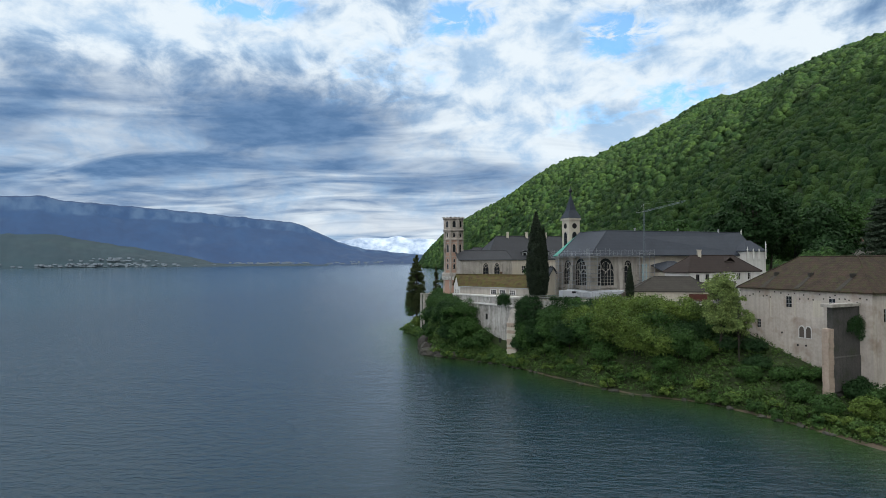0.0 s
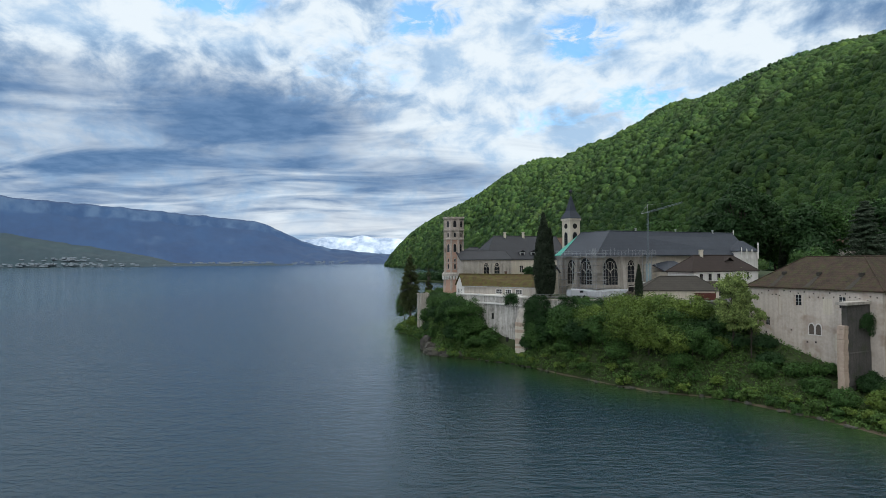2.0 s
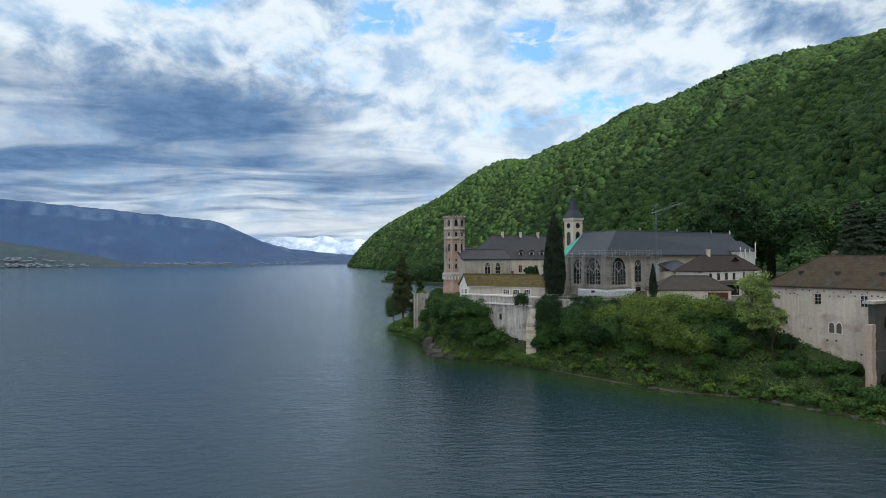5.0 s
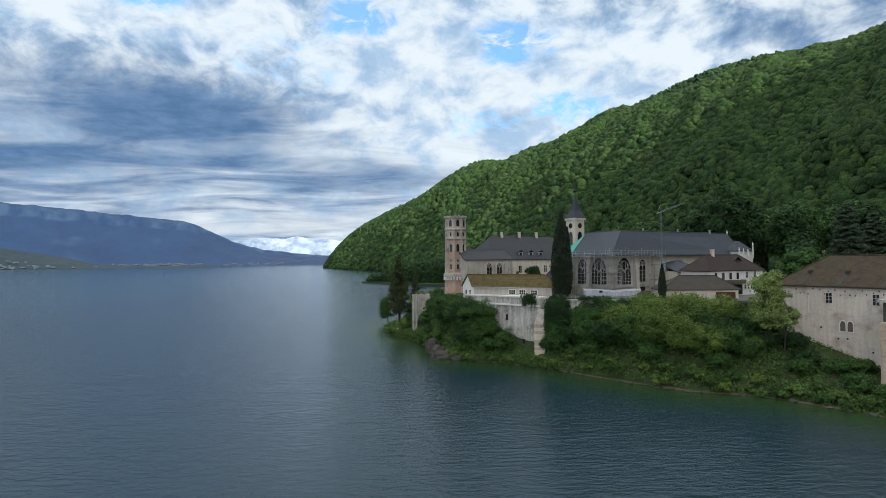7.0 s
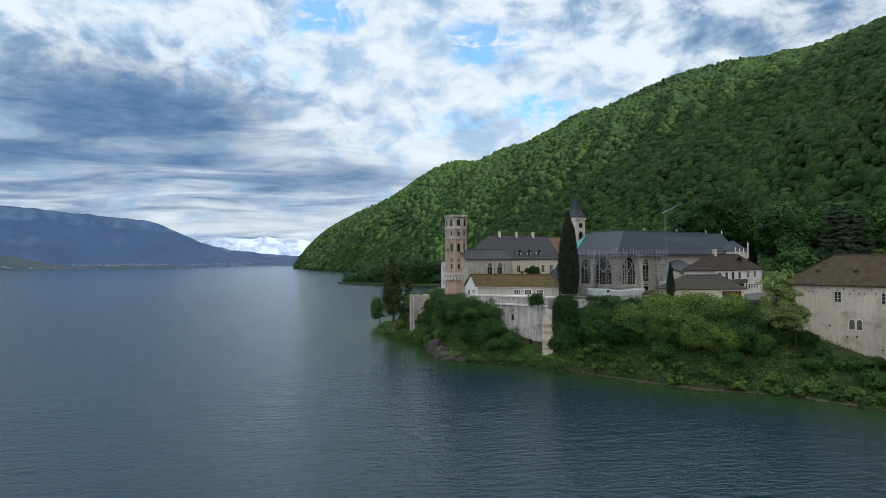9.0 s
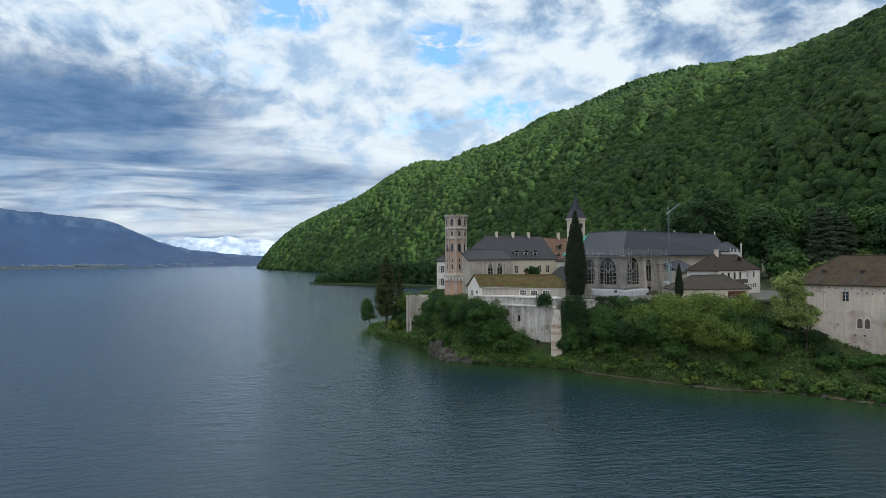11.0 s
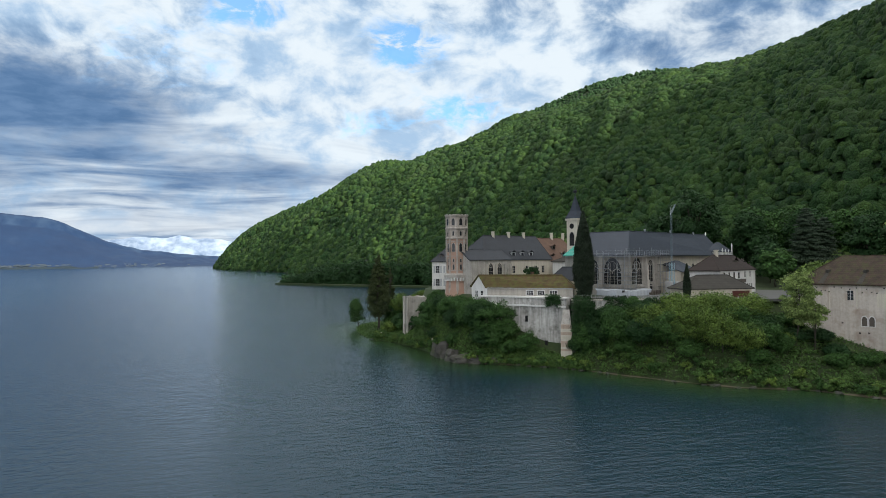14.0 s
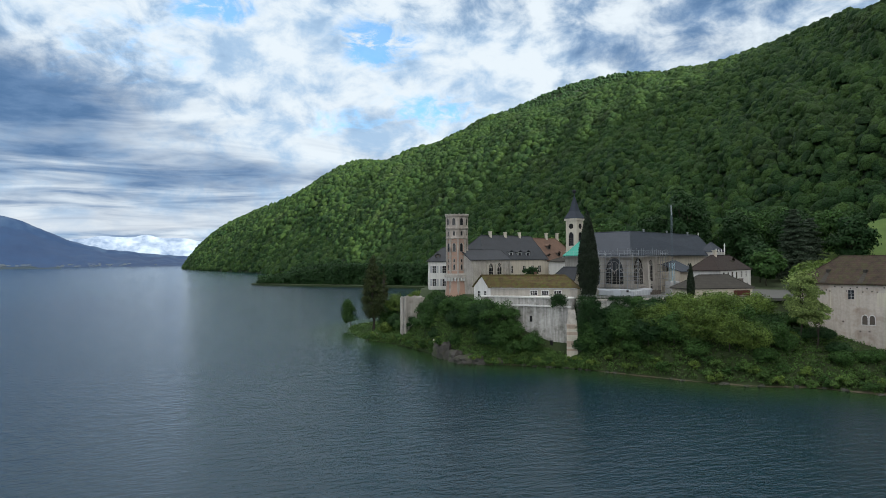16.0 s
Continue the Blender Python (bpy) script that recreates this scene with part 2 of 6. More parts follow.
M = {
    "plaster": material("pale_plaster", (0.57, 0.513, 0.456), 0.9, (0.4104, 0.3591, 0.3135), 0.22, 2.2, 1.2, 0.3, streaks=0.22, third=(0.2736, 0.1995, 0.1482), third_at=0.57, third_scale=0.35),
    "white": material("white_render", (0.66, 0.65, 0.63), 0.85, (0.55, 0.53, 0.50), 0.3, 4.0, 0.6, 0.15, streaks=0.2),
    "cream": material("cream_render", (0.58, 0.53, 0.44), 0.88, (0.46, 0.41, 0.34), 0.3, 4.0, 0.7, 0.2, streaks=0.25),
    "stone": material("grey_stone", (0.46, 0.43, 0.38), 0.9, (0.30, 0.275, 0.25), 0.5, 4.0, 0.9, 0.4, streaks=0.35, third=(0.14, 0.13, 0.12), third_at=0.62),
    "wallstone": material("old_terrace_stone", (0.54, 0.52, 0.49), 0.92, (0.29, 0.275, 0.25), 0.30, 1.6, 1.4, 0.8, streaks=0.55, third=(0.10, 0.10, 0.08), third_at=0.60),
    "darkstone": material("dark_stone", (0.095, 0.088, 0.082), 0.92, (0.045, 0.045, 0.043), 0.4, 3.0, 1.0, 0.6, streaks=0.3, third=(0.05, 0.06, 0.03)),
    "pinkstone": material("pink_stone", (0.46, 0.37, 0.30), 0.92, (0.34, 0.26, 0.21), 0.6, 3.0, 0.8, 0.4, streaks=0.3),
    "brick": material("pink_brick", (0.42, 0.265, 0.20), 0.92, (0.32, 0.205, 0.155), 0.7, 6.0, 0.9, 0.3),
    "slate": material("slate_roof", (0.0357, 0.0446, 0.0599), 0.55, (0.0255, 0.0319, 0.0446), 0.25, 6.0, 1.0, 0.25, streaks=0.2, spec=0.22, courses=0.42),
    "slate_old": material("weathered_slate", (0.031, 0.0347, 0.0422), 0.65, (0.0186, 0.0211, 0.026), 0.35, 6.0, 1.0, 0.25, streaks=0.2, courses=0.42),
    "tile": material("brown_tile_roof", (0.0634, 0.0389, 0.0274), 0.9, (0.0202, 0.0151, 0.0122), 0.7, 4.0, 1.3, 0.8, third=(0.0446, 0.0446, 0.0173), third_at=0.50, third_scale=1.1, courses=0.42),
    "tile_moss": material("mossy_tile_roof", (0.098, 0.066, 0.026), 0.92, (0.050, 0.036, 0.018), 0.8, 5.0, 1.2, 0.7, third=(0.082, 0.084, 0.022), third_at=0.50, third_scale=1.1, courses=0.4),
    "tile_red": material("red_brown_tile_roof", (0.150, 0.090, 0.062), 0.88, (0.090, 0.056, 0.042), 0.5, 6.0, 1.0, 0.4, courses=0.4),
    "tile_grey": material("grey_brown_tile_roof", (0.0553, 0.0507, 0.0429), 0.9, (0.0312, 0.0286, 0.0247), 0.5, 6.0, 1.0, 0.4, courses=0.4),
    "tile_house": material("dark_brown_tile_roof", (0.0364, 0.026, 0.0221), 0.88, (0.0234, 0.0175, 0.0156), 0.6, 6.0, 1.0, 0.4, courses=0.4),
    "towerstone": material("weathered_tower_stone", (0.4816, 0.43, 0.3784), 0.9, (0.3096, 0.2666, 0.2322), 0.6, 4.0, 1.0, 0.4, streaks=0.4, third=(0.1376, 0.1118, 0.0946), third_at=0.60),
    "greyplaster": material("grey_cream_render", (0.43, 0.40, 0.35), 0.9, (0.33, 0.30, 0.265), 0.3, 3.0, 0.9, 0.25, streaks=0.3),
    "glass": material("dark_window_glass", (0.012, 0.014, 0.017), 0.08, (0.02, 0.022, 0.026), 2.0, 8.0, 0.5, spec=0.5),
    "dark": material("dark_opening", (0.012, 0.012, 0.012), 0.9),
    "woodgrey": material("grey_wood", (0.12, 0.10, 0.085), 0.8, (0.07, 0.06, 0.05), 1.0, 10.0),
    "shutter": material("grey_shutter", (0.42, 0.43, 0.44), 0.7),
    "green_sheet": material("green_tarpaulin", (0.045, 0.33, 0.24), 0.6, (0.035, 0.25, 0.19), 0.6, 3.0, 0.7, 0.4),
    "white_sheet": material("white_tarpaulin", (0.44, 0.46, 0.49), 0.6, (0.34, 0.36, 0.39), 0.6, 3.0, 0.7, 0.4),
    "steel": material("galvanised_steel", (0.40, 0.42, 0.44), 0.5, metallic=0.4),
    "mast": material("grey_blue_paint", (0.14, 0.175, 0.196), 0.5, (0.105, 0.133, 0.154), 1.0),
    "craneblue": material("pale_blue_paint", (0.30, 0.42, 0.47), 0.5, (0.22, 0.32, 0.36), 1.0),
    "concrete": material("concrete", (0.42, 0.42, 0.41), 0.9, (0.32, 0.32, 0.31), 1.0, 5.0),
    "blue": material("blue_hoarding", (0.03, 0.07, 0.22), 0.6),
    "red": material("dark_red_boards", (0.11, 0.035, 0.025), 0.7),
    "grass": material("grass", (0.085, 0.135, 0.028), 0.95, (0.05, 0.09, 0.02), 0.2, 2.0, 0.9, 0.5),
    "earth": material("dark_earth", (0.036, 0.054, 0.018), 0.95, (0.020, 0.030, 0.011), 0.3, 1.5, 0.9, 0.6),
    "rock": material("shore_rock", (0.075, 0.070, 0.062), 0.9, (0.030, 0.029, 0.026), 0.5, 2.5, 1.2, 0.9, third=(0.04, 0.05, 0.02), third_at=0.55),
    "shingle": material("wet_shingle", (0.10, 0.075, 0.05), 0.75, (0.06, 0.048, 0.034), 0.7, 3.0, 0.9, 0.6),
    "asphalt": material("courtyard_gravel", (0.10, 0.10, 0.095), 0.95, (0.075, 0.075, 0.07), 0.4, 3.0, 0.7),
    "bark": material("bark", (0.06, 0.0496, 0.04), 0.95, (0.032, 0.0272, 0.0224), 1.5, 6.0, 0.9, 0.6),
    "leaf": material("broadleaf_foliage", (0.057, 0.1214, 0.0294), 0.65, (0.0221, 0.0534, 0.0166), 0.16, 0.9, 0.9, island=0.48, translucent=0.18, spec=0.12),
    "leaf_bright": material("fresh_foliage", (0.1344, 0.1926, 0.0376), 0.65, (0.0448, 0.0878, 0.0224), 0.2, 0.9, 0.9, island=0.48, translucent=0.18, spec=0.12),
    "leaf_low": material("waterside_growth", (0.0918, 0.1573, 0.0393), 0.65, (0.0337, 0.0731, 0.0205), 0.25, 1.0, 0.9, island=0.45, translucent=0.18, spec=0.12),
    "leaf_pale": material("pale_blossoming_foliage", (0.21, 0.27, 0.085), 0.65, (0.11, 0.165, 0.05), 0.3, 1.2, 0.9, island=0.48, translucent=0.18, spec=0.12),
    "leaf_dark": material("dark_foliage", (0.0294, 0.069, 0.0212), 0.65, (0.012, 0.0331, 0.012), 0.2, 1.0, 0.9, island=0.32, translucent=0.15, spec=0.12),
    "leaf_olive": material("olive_poplar_foliage", (0.058, 0.074, 0.026), 0.65, (0.030, 0.044, 0.016), 0.3, 1.2, 0.9, island=0.48, translucent=0.18, spec=0.12),
    "cypress": material("cypress_foliage", (0.014, 0.026, 0.010), 0.75, (0.009, 0.017, 0.008), 0.5, 2.0, 0.9, island=0.4),
    "conifer": material("cedar_foliage", (0.032, 0.0544, 0.0288), 0.7, (0.0208, 0.0368, 0.0192), 0.3, 1.2, 0.9, island=0.4),
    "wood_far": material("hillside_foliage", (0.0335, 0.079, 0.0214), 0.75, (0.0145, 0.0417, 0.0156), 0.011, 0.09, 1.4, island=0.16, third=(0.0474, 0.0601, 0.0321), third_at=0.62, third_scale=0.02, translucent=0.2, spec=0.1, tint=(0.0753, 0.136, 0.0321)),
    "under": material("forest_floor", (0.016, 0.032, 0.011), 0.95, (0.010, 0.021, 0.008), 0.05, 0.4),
}

# ---- mesh helpers ----


def part(name, bm, mat, parent=None, label=""):
    me = bpy.data.meshes.new(name)
    bm.normal_update()
    bm.to_mesh(me)
    bm.free()
    me.materials.append(M[mat])
    ob = new(name, me)
    if parent:
        ob.parent = parent
    if label:
        ob["label"] = label
    return ob


def thing(name, label, category, at=(0, 0, 0), group="", kind=""):
    ob = new(name)
    ob.location = at
    ob.empty_display_size = 0.5
    return tagged(ob, label, category, group, kind)


def quads(name, verts, mat, parent=None, label="", smooth=False, faces=None):
    """A mesh out of an (n, k, 3) array of loose faces, or of vertices and an (m, k) array of faces."""
    verts = np.asarray(verts, dtype=np.float32)
    if faces is None:
        faces = np.arange(verts.size // 3).reshape(-1, verts.shape[1])
    verts = verts.reshape(-1, 3)
    k, n = faces.shape[1], len(faces)
    me = bpy.data.meshes.new(name)
    me.vertices.add(len(verts))
    me.vertices.foreach_set("co", verts.ravel())
    me.loops.add(n * k)
    me.loops.foreach_set("vertex_index", faces.astype(np.int32).ravel())
    me.polygons.add(n)
    me.polygons.foreach_set("loop_start", np.arange(0, n * k, k, dtype=np.int32))
    if smooth:
        me.polygons.foreach_set("use_smooth", np.ones(n, dtype=bool))
    me.update(calc_edges=True)
    me.materials.append(M[mat])
    ob = new(name, me)
    if parent:
        ob.parent = parent
    if label:
        ob["label"] = label
    return ob


def V2(p):
    return Vector((p[0], p[1]))


def frame2(p, q):
    """Origin p, the unit way towards q, and the unit way to its left."""
    d = (V2(q) - V2(p)).normalized()
    return V2(p), d, Vector((-d.y, d.x))


def box(bm, p, q, depth, z0, z1, out=0.0):
    """A box along the line p-q, from out before the line (to its right) to depth behind it (to its left)."""
    o, d, n = frame2(p, q)
    ln = (V2(q) - V2(p)).length
    c = [o - n * out, o + d * ln - n * out, o + d * ln + n * depth, o + n * depth]
    return solid(bm, c, z0, z1)


def solid(bm, poly, z0, z1):
    lo = [bm.verts.new((p[0], p[1], z0)) for p in poly]
    hi = [bm.verts.new((p[0], p[1], z1)) for p in poly]
    k = len(poly)
    bm.faces.new(lo[::-1])
    bm.faces.new(hi)
    for i in range(k):
        bm.faces.new((lo[i], lo[(i + 1) % k], hi[(i + 1) % k], hi[i]))


def beam(bm, a, b, r, sides=4):
    """A straight bar of half-width r from a to b."""
    a, b = Vector(a), Vector(b)
    m = (b - a).to_track_quat("Z", "Y").to_matrix()
    rings = []
    for c in (a, b):
        rings.append([bm.verts.new(c + m @ Vector((r * math.cos(2 * math.pi * (i + 0.5) / sides), r * math.sin(2 * math.pi * (i + 0.5) / sides), 0))) for i in range(sides)])
    for i in range(sides):
        j = (i + 1) % sides
        bm.faces.new((rings[0][i], rings[0][j], rings[1][j], rings[1][i]))
    bm.faces.new(rings[0][::-1])
    bm.faces.new(rings[1])


def ring_stack(bm, centre, levels, sides, turn=0.0):
    """A turned solid: levels are (z, radius)."""
    rings = []
    for z, r in levels:
        rings.append([bm.verts.new((centre[0] + r * math.cos(turn + 2 * math.pi * i / sides), centre[1] + r * math.sin(turn + 2 * math.pi * i / sides), z)) for i in range(sides)])
    for a, b in zip(rings, rings[1:]):
        for i in range(sides):
            j = (i + 1) % sides
            bm.faces.new((a[i], a[j], b[j], b[i]))
    bm.faces.new(rings[0][::-1])
    bm.faces.new(rings[-1])


def slab(bm, corners, thick):
    """A sloping slab whose upper face has these corners."""
    top = [bm.verts.new(c) for c in corners]
    low = [bm.verts.new((c[0], c[1], c[2] - thick)) for c in corners]
    bm.faces.new(top)
    bm.faces.new(low[::-1])
    k = len(top)
    for i in range(k):
        bm.faces.new((top[i], low[i], low[(i + 1) % k], top[(i + 1) % k]))


def lerp(a, b, t):
    return tuple(x + (y - x) * t for x, y in zip(a, b))


def window(parent, p, q, at, sill, w, h, arched=False, bars=(1, 2), wall_mat="stone", frame_mat="white", tracery=False, pane="glass"):
    """A window in the wall along p-q: a surround proud of the wall, a set-back pane and glazing bars."""
    o, d, n = frame2(p, q)
    c = o + d * at

    def P(u, out, z):
        s = c + d * u - n * out
        return Vector((s.x, s.y, z))

    def outline(w, h, k=8):
        pts = [(-w / 2, 0), (w / 2, 0)]
        if arched:
            spring = h - w * 0.8
            for i in range(k + 1):
                t = i / k
                pts.append((w / 2 * math.cos(t * math.pi / 2) ** 0.9, spring + w * 0.8 * math.sin(t * math.pi / 2)))
            for i in range(k - 1, -1, -1):
                t = i / k
                pts.append((-w / 2 * math.cos(t * math.pi / 2) ** 0.9, spring + w * 0.8 * math.sin(t * math.pi / 2)))
        else:
            pts += [(w / 2, h), (-w / 2, h)]
        return pts
    bm = bmesh.new()
    inner, outer = outline(w, h), [(u * (w + 0.3) / w, z * (h + 0.3) / h - 0.12) for u, z in outline(w, h)]
    k = len(inner)
    vi = [bm.verts.new(P(u, 0.07, sill + z)) for u, z in inner]
    vo = [bm.verts.new(P(u, 0.07, sill + z)) for u, z in outer]
    wi = [bm.verts.new(P(u, -0.02, sill + z)) for u, z in inner]
    wo = [bm.verts.new(P(u, -0.02, sill + z)) for u, z in outer]
    for i in range(k):
        j = (i + 1) % k
        bm.faces.new((vo[i], vo[j], vi[j], vi[i]))
        bm.faces.new((wo[j], wo[i], vo[i], vo[j]))
        bm.faces.new((vi[i], vi[j], wi[j], wi[i]))
    win = part("window", bm, wall_mat, parent)
    bm = bmesh.new()
    bm.faces.new([bm.verts.new(P(u, 0.012, sill + z)) for u, z in inner])
    part("pane", bm, pane, win)
    bm = bmesh.new()
    if bars[0] + bars[1]:
        top = h - (w * 0.8 if arched else 0)
        for i in range(1, bars[0] + 1):
            u = -w / 2 + w * i / (bars[0] + 1)
            beam(bm, P(u, 0.05, sill), P(u, 0.05, sill + (top + (w * 0.55 if arched else 0))), 0.05)
        for i in range(1, bars[1] + 1):
            z = sill + top * i / (bars[1] + 1)
            beam(bm, P(-w / 2, 0.05, z), P(w / 2, 0.05, z), 0.04)
        if tracery:
            for u0, r in ((-w / 4, w / 4), (w / 4, w / 4), (0, w / 4)):
                zc = sill + top + (0 if u0 else w * 0.38)
                for i in range(12):
                    a0, a1 = (2 * math.pi * (i + e) / 12 for e in (0, 1))
                    if u0 and math.sin((a0 + a1) / 2) < 0:
                        continue
                    beam(bm, P(u0 + r * math.cos(a0), 0.06, zc + r * math.sin(a0)), P(u0 + r * math.cos(a1), 0.06, zc + r * math.sin(a1)), 0.07)
        part("glazing_bar", bm, frame_mat, win)
    return win


def hip_roof(parent, fl, fr, br, bl, eave, ridge_a, ridge_b, mat, over=0.45, thick=0.22, name="roof"):
    """Roof over the corners, each eave carried out by over, up to the ridge from ridge_a to ridge_b (x, y, z)."""
    cx, cy = (sum(p[i] for p in (fl, fr, br, bl)) / 4 for i in (0, 1))

    def out(p):
        v = Vector((p[0] - cx, p[1] - cy))
        v = v * (1 + over * 1.4 / v.length)
        return (cx + v.x, cy + v.y, eave - 0.1)
    a, b, c, d = out(fl), out(fr), out(br), out(bl)
    bm = bmesh.new()
    # a ridge that reaches an end wall makes a gable there, not a hip
    ends = []
    for p, q, r, other in ((b, c, ridge_b, ridge_a), (d, a, ridge_a, ridge_b)):
        m = Vector(((p[0] + q[0]) / 2, (p[1] + q[1]) / 2))
        gable = (m - Vector(r[:2])).length < 1.4
        w = Vector((r[0] - other[0], r[1] - other[1])).normalized() * (over if gable else 0)
        ends.append((gable, (r[0] + w.x, r[1] + w.y, r[2])))
        if not gable:
            slab(bm, (p, q, r), thick)
    ridge_b, ridge_a = ends[0][1], ends[1][1]
    for f in ((a, b, ridge_b, ridge_a), (c, d, ridge_a, ridge_b)):
        slab(bm, f, thick)
    roof = part(name, bm, mat, parent)
    bm = bmesh.new()
    beam(bm, ridge_a, ridge_b, 0.14, 6)
    for e, r in ((a, ridge_a), (d, ridge_a), (b, ridge_b), (c, ridge_b)):
        beam(bm, e, r, 0.10, 5)
    part("ridge_cap", bm, mat, roof)
    return roof

# ---- ground, water and hills ----
PLATEAU = 16.6
# the shoreline of the near land, from beside the camera to the cape and into the bay behind it
SHORE = [(75, 40), (62, 70), (54, 88), (49, 98), (40, 112), (28.5, 119), (17.5, 132), (9.5, 143.5), (4.5, 149.5), (-4, 156), (-13, 162.5), (-17.5, 173),
         (-19, 184), (-23.5, 203), (-29.5, 217), (-31, 236), (-27, 256), (-10, 275), (10, 300), (60, 400), (95, 490)]
# the upper edge of the bank, where the terrace begins
EDGE = [(110, 40), (95, 80), (80, 95), (70, 103), (52, 128), (42, 131), (33, 137), (21, 144.6), (9, 148.2), (2.2, 155.6), (-5.8, 164.6), (-10.5, 172),
        (-14, 182), (-17, 203), (-15, 216), (-10, 226), (-2, 236), (12, 250), (30, 280), (80, 390), (110, 480)]
EDGE_Z = [14, 9, 4, 3.5, 12.5, 14.5, 15.4, 14.5, 3.2, 4.0, 8.5, 13.5, 14, 5, 4.5, 5, 5, 5, 5, 4, 4]


def spline(points, n):
    """Points along a Catmull-Rom curve."""
    p = np.array(points, dtype=float)
    p = np.vstack([2 * p[0] - p[1], p, 2 * p[-1] - p[-2]])
    out = []
    for i in range(1, len(p) - 2):
        for k in range(n):
            t = k / n
            a, b, c, d = p[i - 1], p[i], p[i + 1], p[i + 2]
            out.append(0.5 * (2 * b + (c - a) * t + (2 * a - 5 * b + 4 * c - d) * t * t + (3 * b - a - 3 * c + d) * t ** 3))
    out.append(p[-2])
    return np.array(out)


def grid_mesh(name, rows, mat, smooth=True):
    """A sheet through a (m, n, 3) grid of points."""
    m, n = rows.shape[:2]
    i = np.arange(m * n).reshape(m, n)
    f = np.stack([i[:-1, :-1], i[1:, :-1], i[1:, 1:], i[:-1, 1:]], -1).reshape(-1, 4)
    return quads(name, rows.reshape(-1, 3), mat, smooth=smooth, faces=f)


def bank_mesh():
    s, e = spline(SHORE, 8), spline([(*p, z) for p, z in zip(EDGE, EDGE_Z)], 8)
    rows = []
    for a, b in zip(s, e):
        a3, line = np.array([a[0], a[1], 0.0]), []
        for v in np.linspace(-0.25, 1, 22):
            q = a3 + (b - a3) * v
            q[2] = b[2] * max(v, 0) ** 0.8 if v > 0 else 6 * v
            w = 0.5 * noise.noise(Vector(q) * 0.25) + 0.9 * noise.noise(Vector(q) * 0.09)
            q[2] += w * min(1, max(0, v * 6)) * min(1, (1 - v) * 6)
            line.append(q)
        # the land behind, up to the foot of the hill
        back = np.array([b[0] + 150, b[1] + 60, 24.0])
        for v in (0.012, 0.03, 0.06, 0.1, 0.2, 0.35, 0.5, 0.65, 0.8, 1.0):
            q = b + (back - b) * v
            q[2] = b[2] + (max(b[2], PLATEAU - 0.2) - b[2]) * min(1, v * 45) + 6 * max(0, v - 0.35)
            line.append(q)
        rows.append(line)
    return grid_mesh("ground", np.array(rows), "earth")


tagged(bank_mesh(), "steep earth bank and grassy terrace above the lake", "ground", kind="structure")

# the wooded mountain: feet and crests of cross-sections, from the far point round to behind the camera
# the last nine sections are an unseen ridge added to shade abbey and slopes
FEET = [(-262, 2400), (-245, 2250), (-200, 2000), (-150, 1800), (-110, 1640), (-60, 1480), (-25, 1330), (0, 1180), (20, 1030), (35, 900), (55, 780), (80, 690), (100, 610), (112, 540), (125, 470), (138, 410), (148, 360), (158, 310), (164, 270), (168, 240), (171, 215), (173, 185), (174, 160), (174, 135), (173, 110), (172, 95), (171, 75), (170, 50), (165, -40), (150, -170), (120, -330), (60, -600), (20, -1150), (20, -1750)]
CRESTS = [(-269, 2618, -2), (-194, 2621, 102), (-114, 2519, 165), (-17, 2167, 192), (50, 1762, 192), (112, 1602, 218), (192, 1633, 275), (259, 1657, 302), (291, 1458, 271), (330, 1340, 282), (368, 1271, 286), (420, 1244, 311), (446, 1177, 326), (444, 1015, 303), (470, 917, 300), (487, 856, 301), (506, 791, 301), (499, 671, 277), (491, 612, 264), (465, 541, 250), (437, 486, 238), (397, 413, 221), (372, 367, 211), (344, 323, 199), (321, 288, 187), (420, 232, 255), (610, 150, 300), (780, 60, 430), (780, -60, 490), (765, -210, 545), (760, -400, 630), (750, -650, 720), (740, -1150, 840), (740, -1750, 900)]
SECTIONS = 5
feet, crests = spline([(*p, 0) for p in FEET], SECTIONS), spline(CRESTS, SECTIONS)


def hill_point(i, v):
    """A place on the mountainside: i along it, v from the foot (0) to the crest (1) and over it."""
    k = min(int(i), len(feet) - 2)
    f, c = feet[k] + (feet[k + 1] - feet[k]) * (i - k), crests[k] + (crests[k + 1] - crests[k]) * (i - k)
    base = 0.0 if f[1] > 480 else 18.0 * min(1, (480 - f[1]) / 200)
    q = f + (c - f) * v
    if v <= 1:
        g = 0.52 * v + 0.48 * (1 - (1 - v) ** 2.1)
        g = g * (0.55 + 0.45 * min(1, v * 5)) if f[1] < 480 else g
    else:
        g = 1 - 1.6 * (v - 1)
    q[2] = base + (c[2] - base) * g
    p = Vector((q[0], q[1], 0))
    w = min(1, v * 4) * min(1, abs(1.0 - v) * 1.7 + 0.06)
    # shallow gullies and spurs that run down the slope
    rib = noise.noise(Vector((i * 0.42 + 1.6 * noise.noise(p / 170), v * 2.4, 4.0)))
    q[2] += w * (16 * noise.noise(p / 260) + 11 * noise.noise(p / 90 + Vector((3, 1, 0))) + 11 * rib)
    return q


NV = 34
rows = np.array([[hill_point(i, v) for v in np.linspace(-0.02, 1.3, NV)] for i in np.linspace(0, len(feet) - 1.001, 200)])
tagged(grid_mesh("hillside", rows, "under"), "steep mountainside under dense spring woodland, with an added unseen shading ridge", "hill", kind="structure")

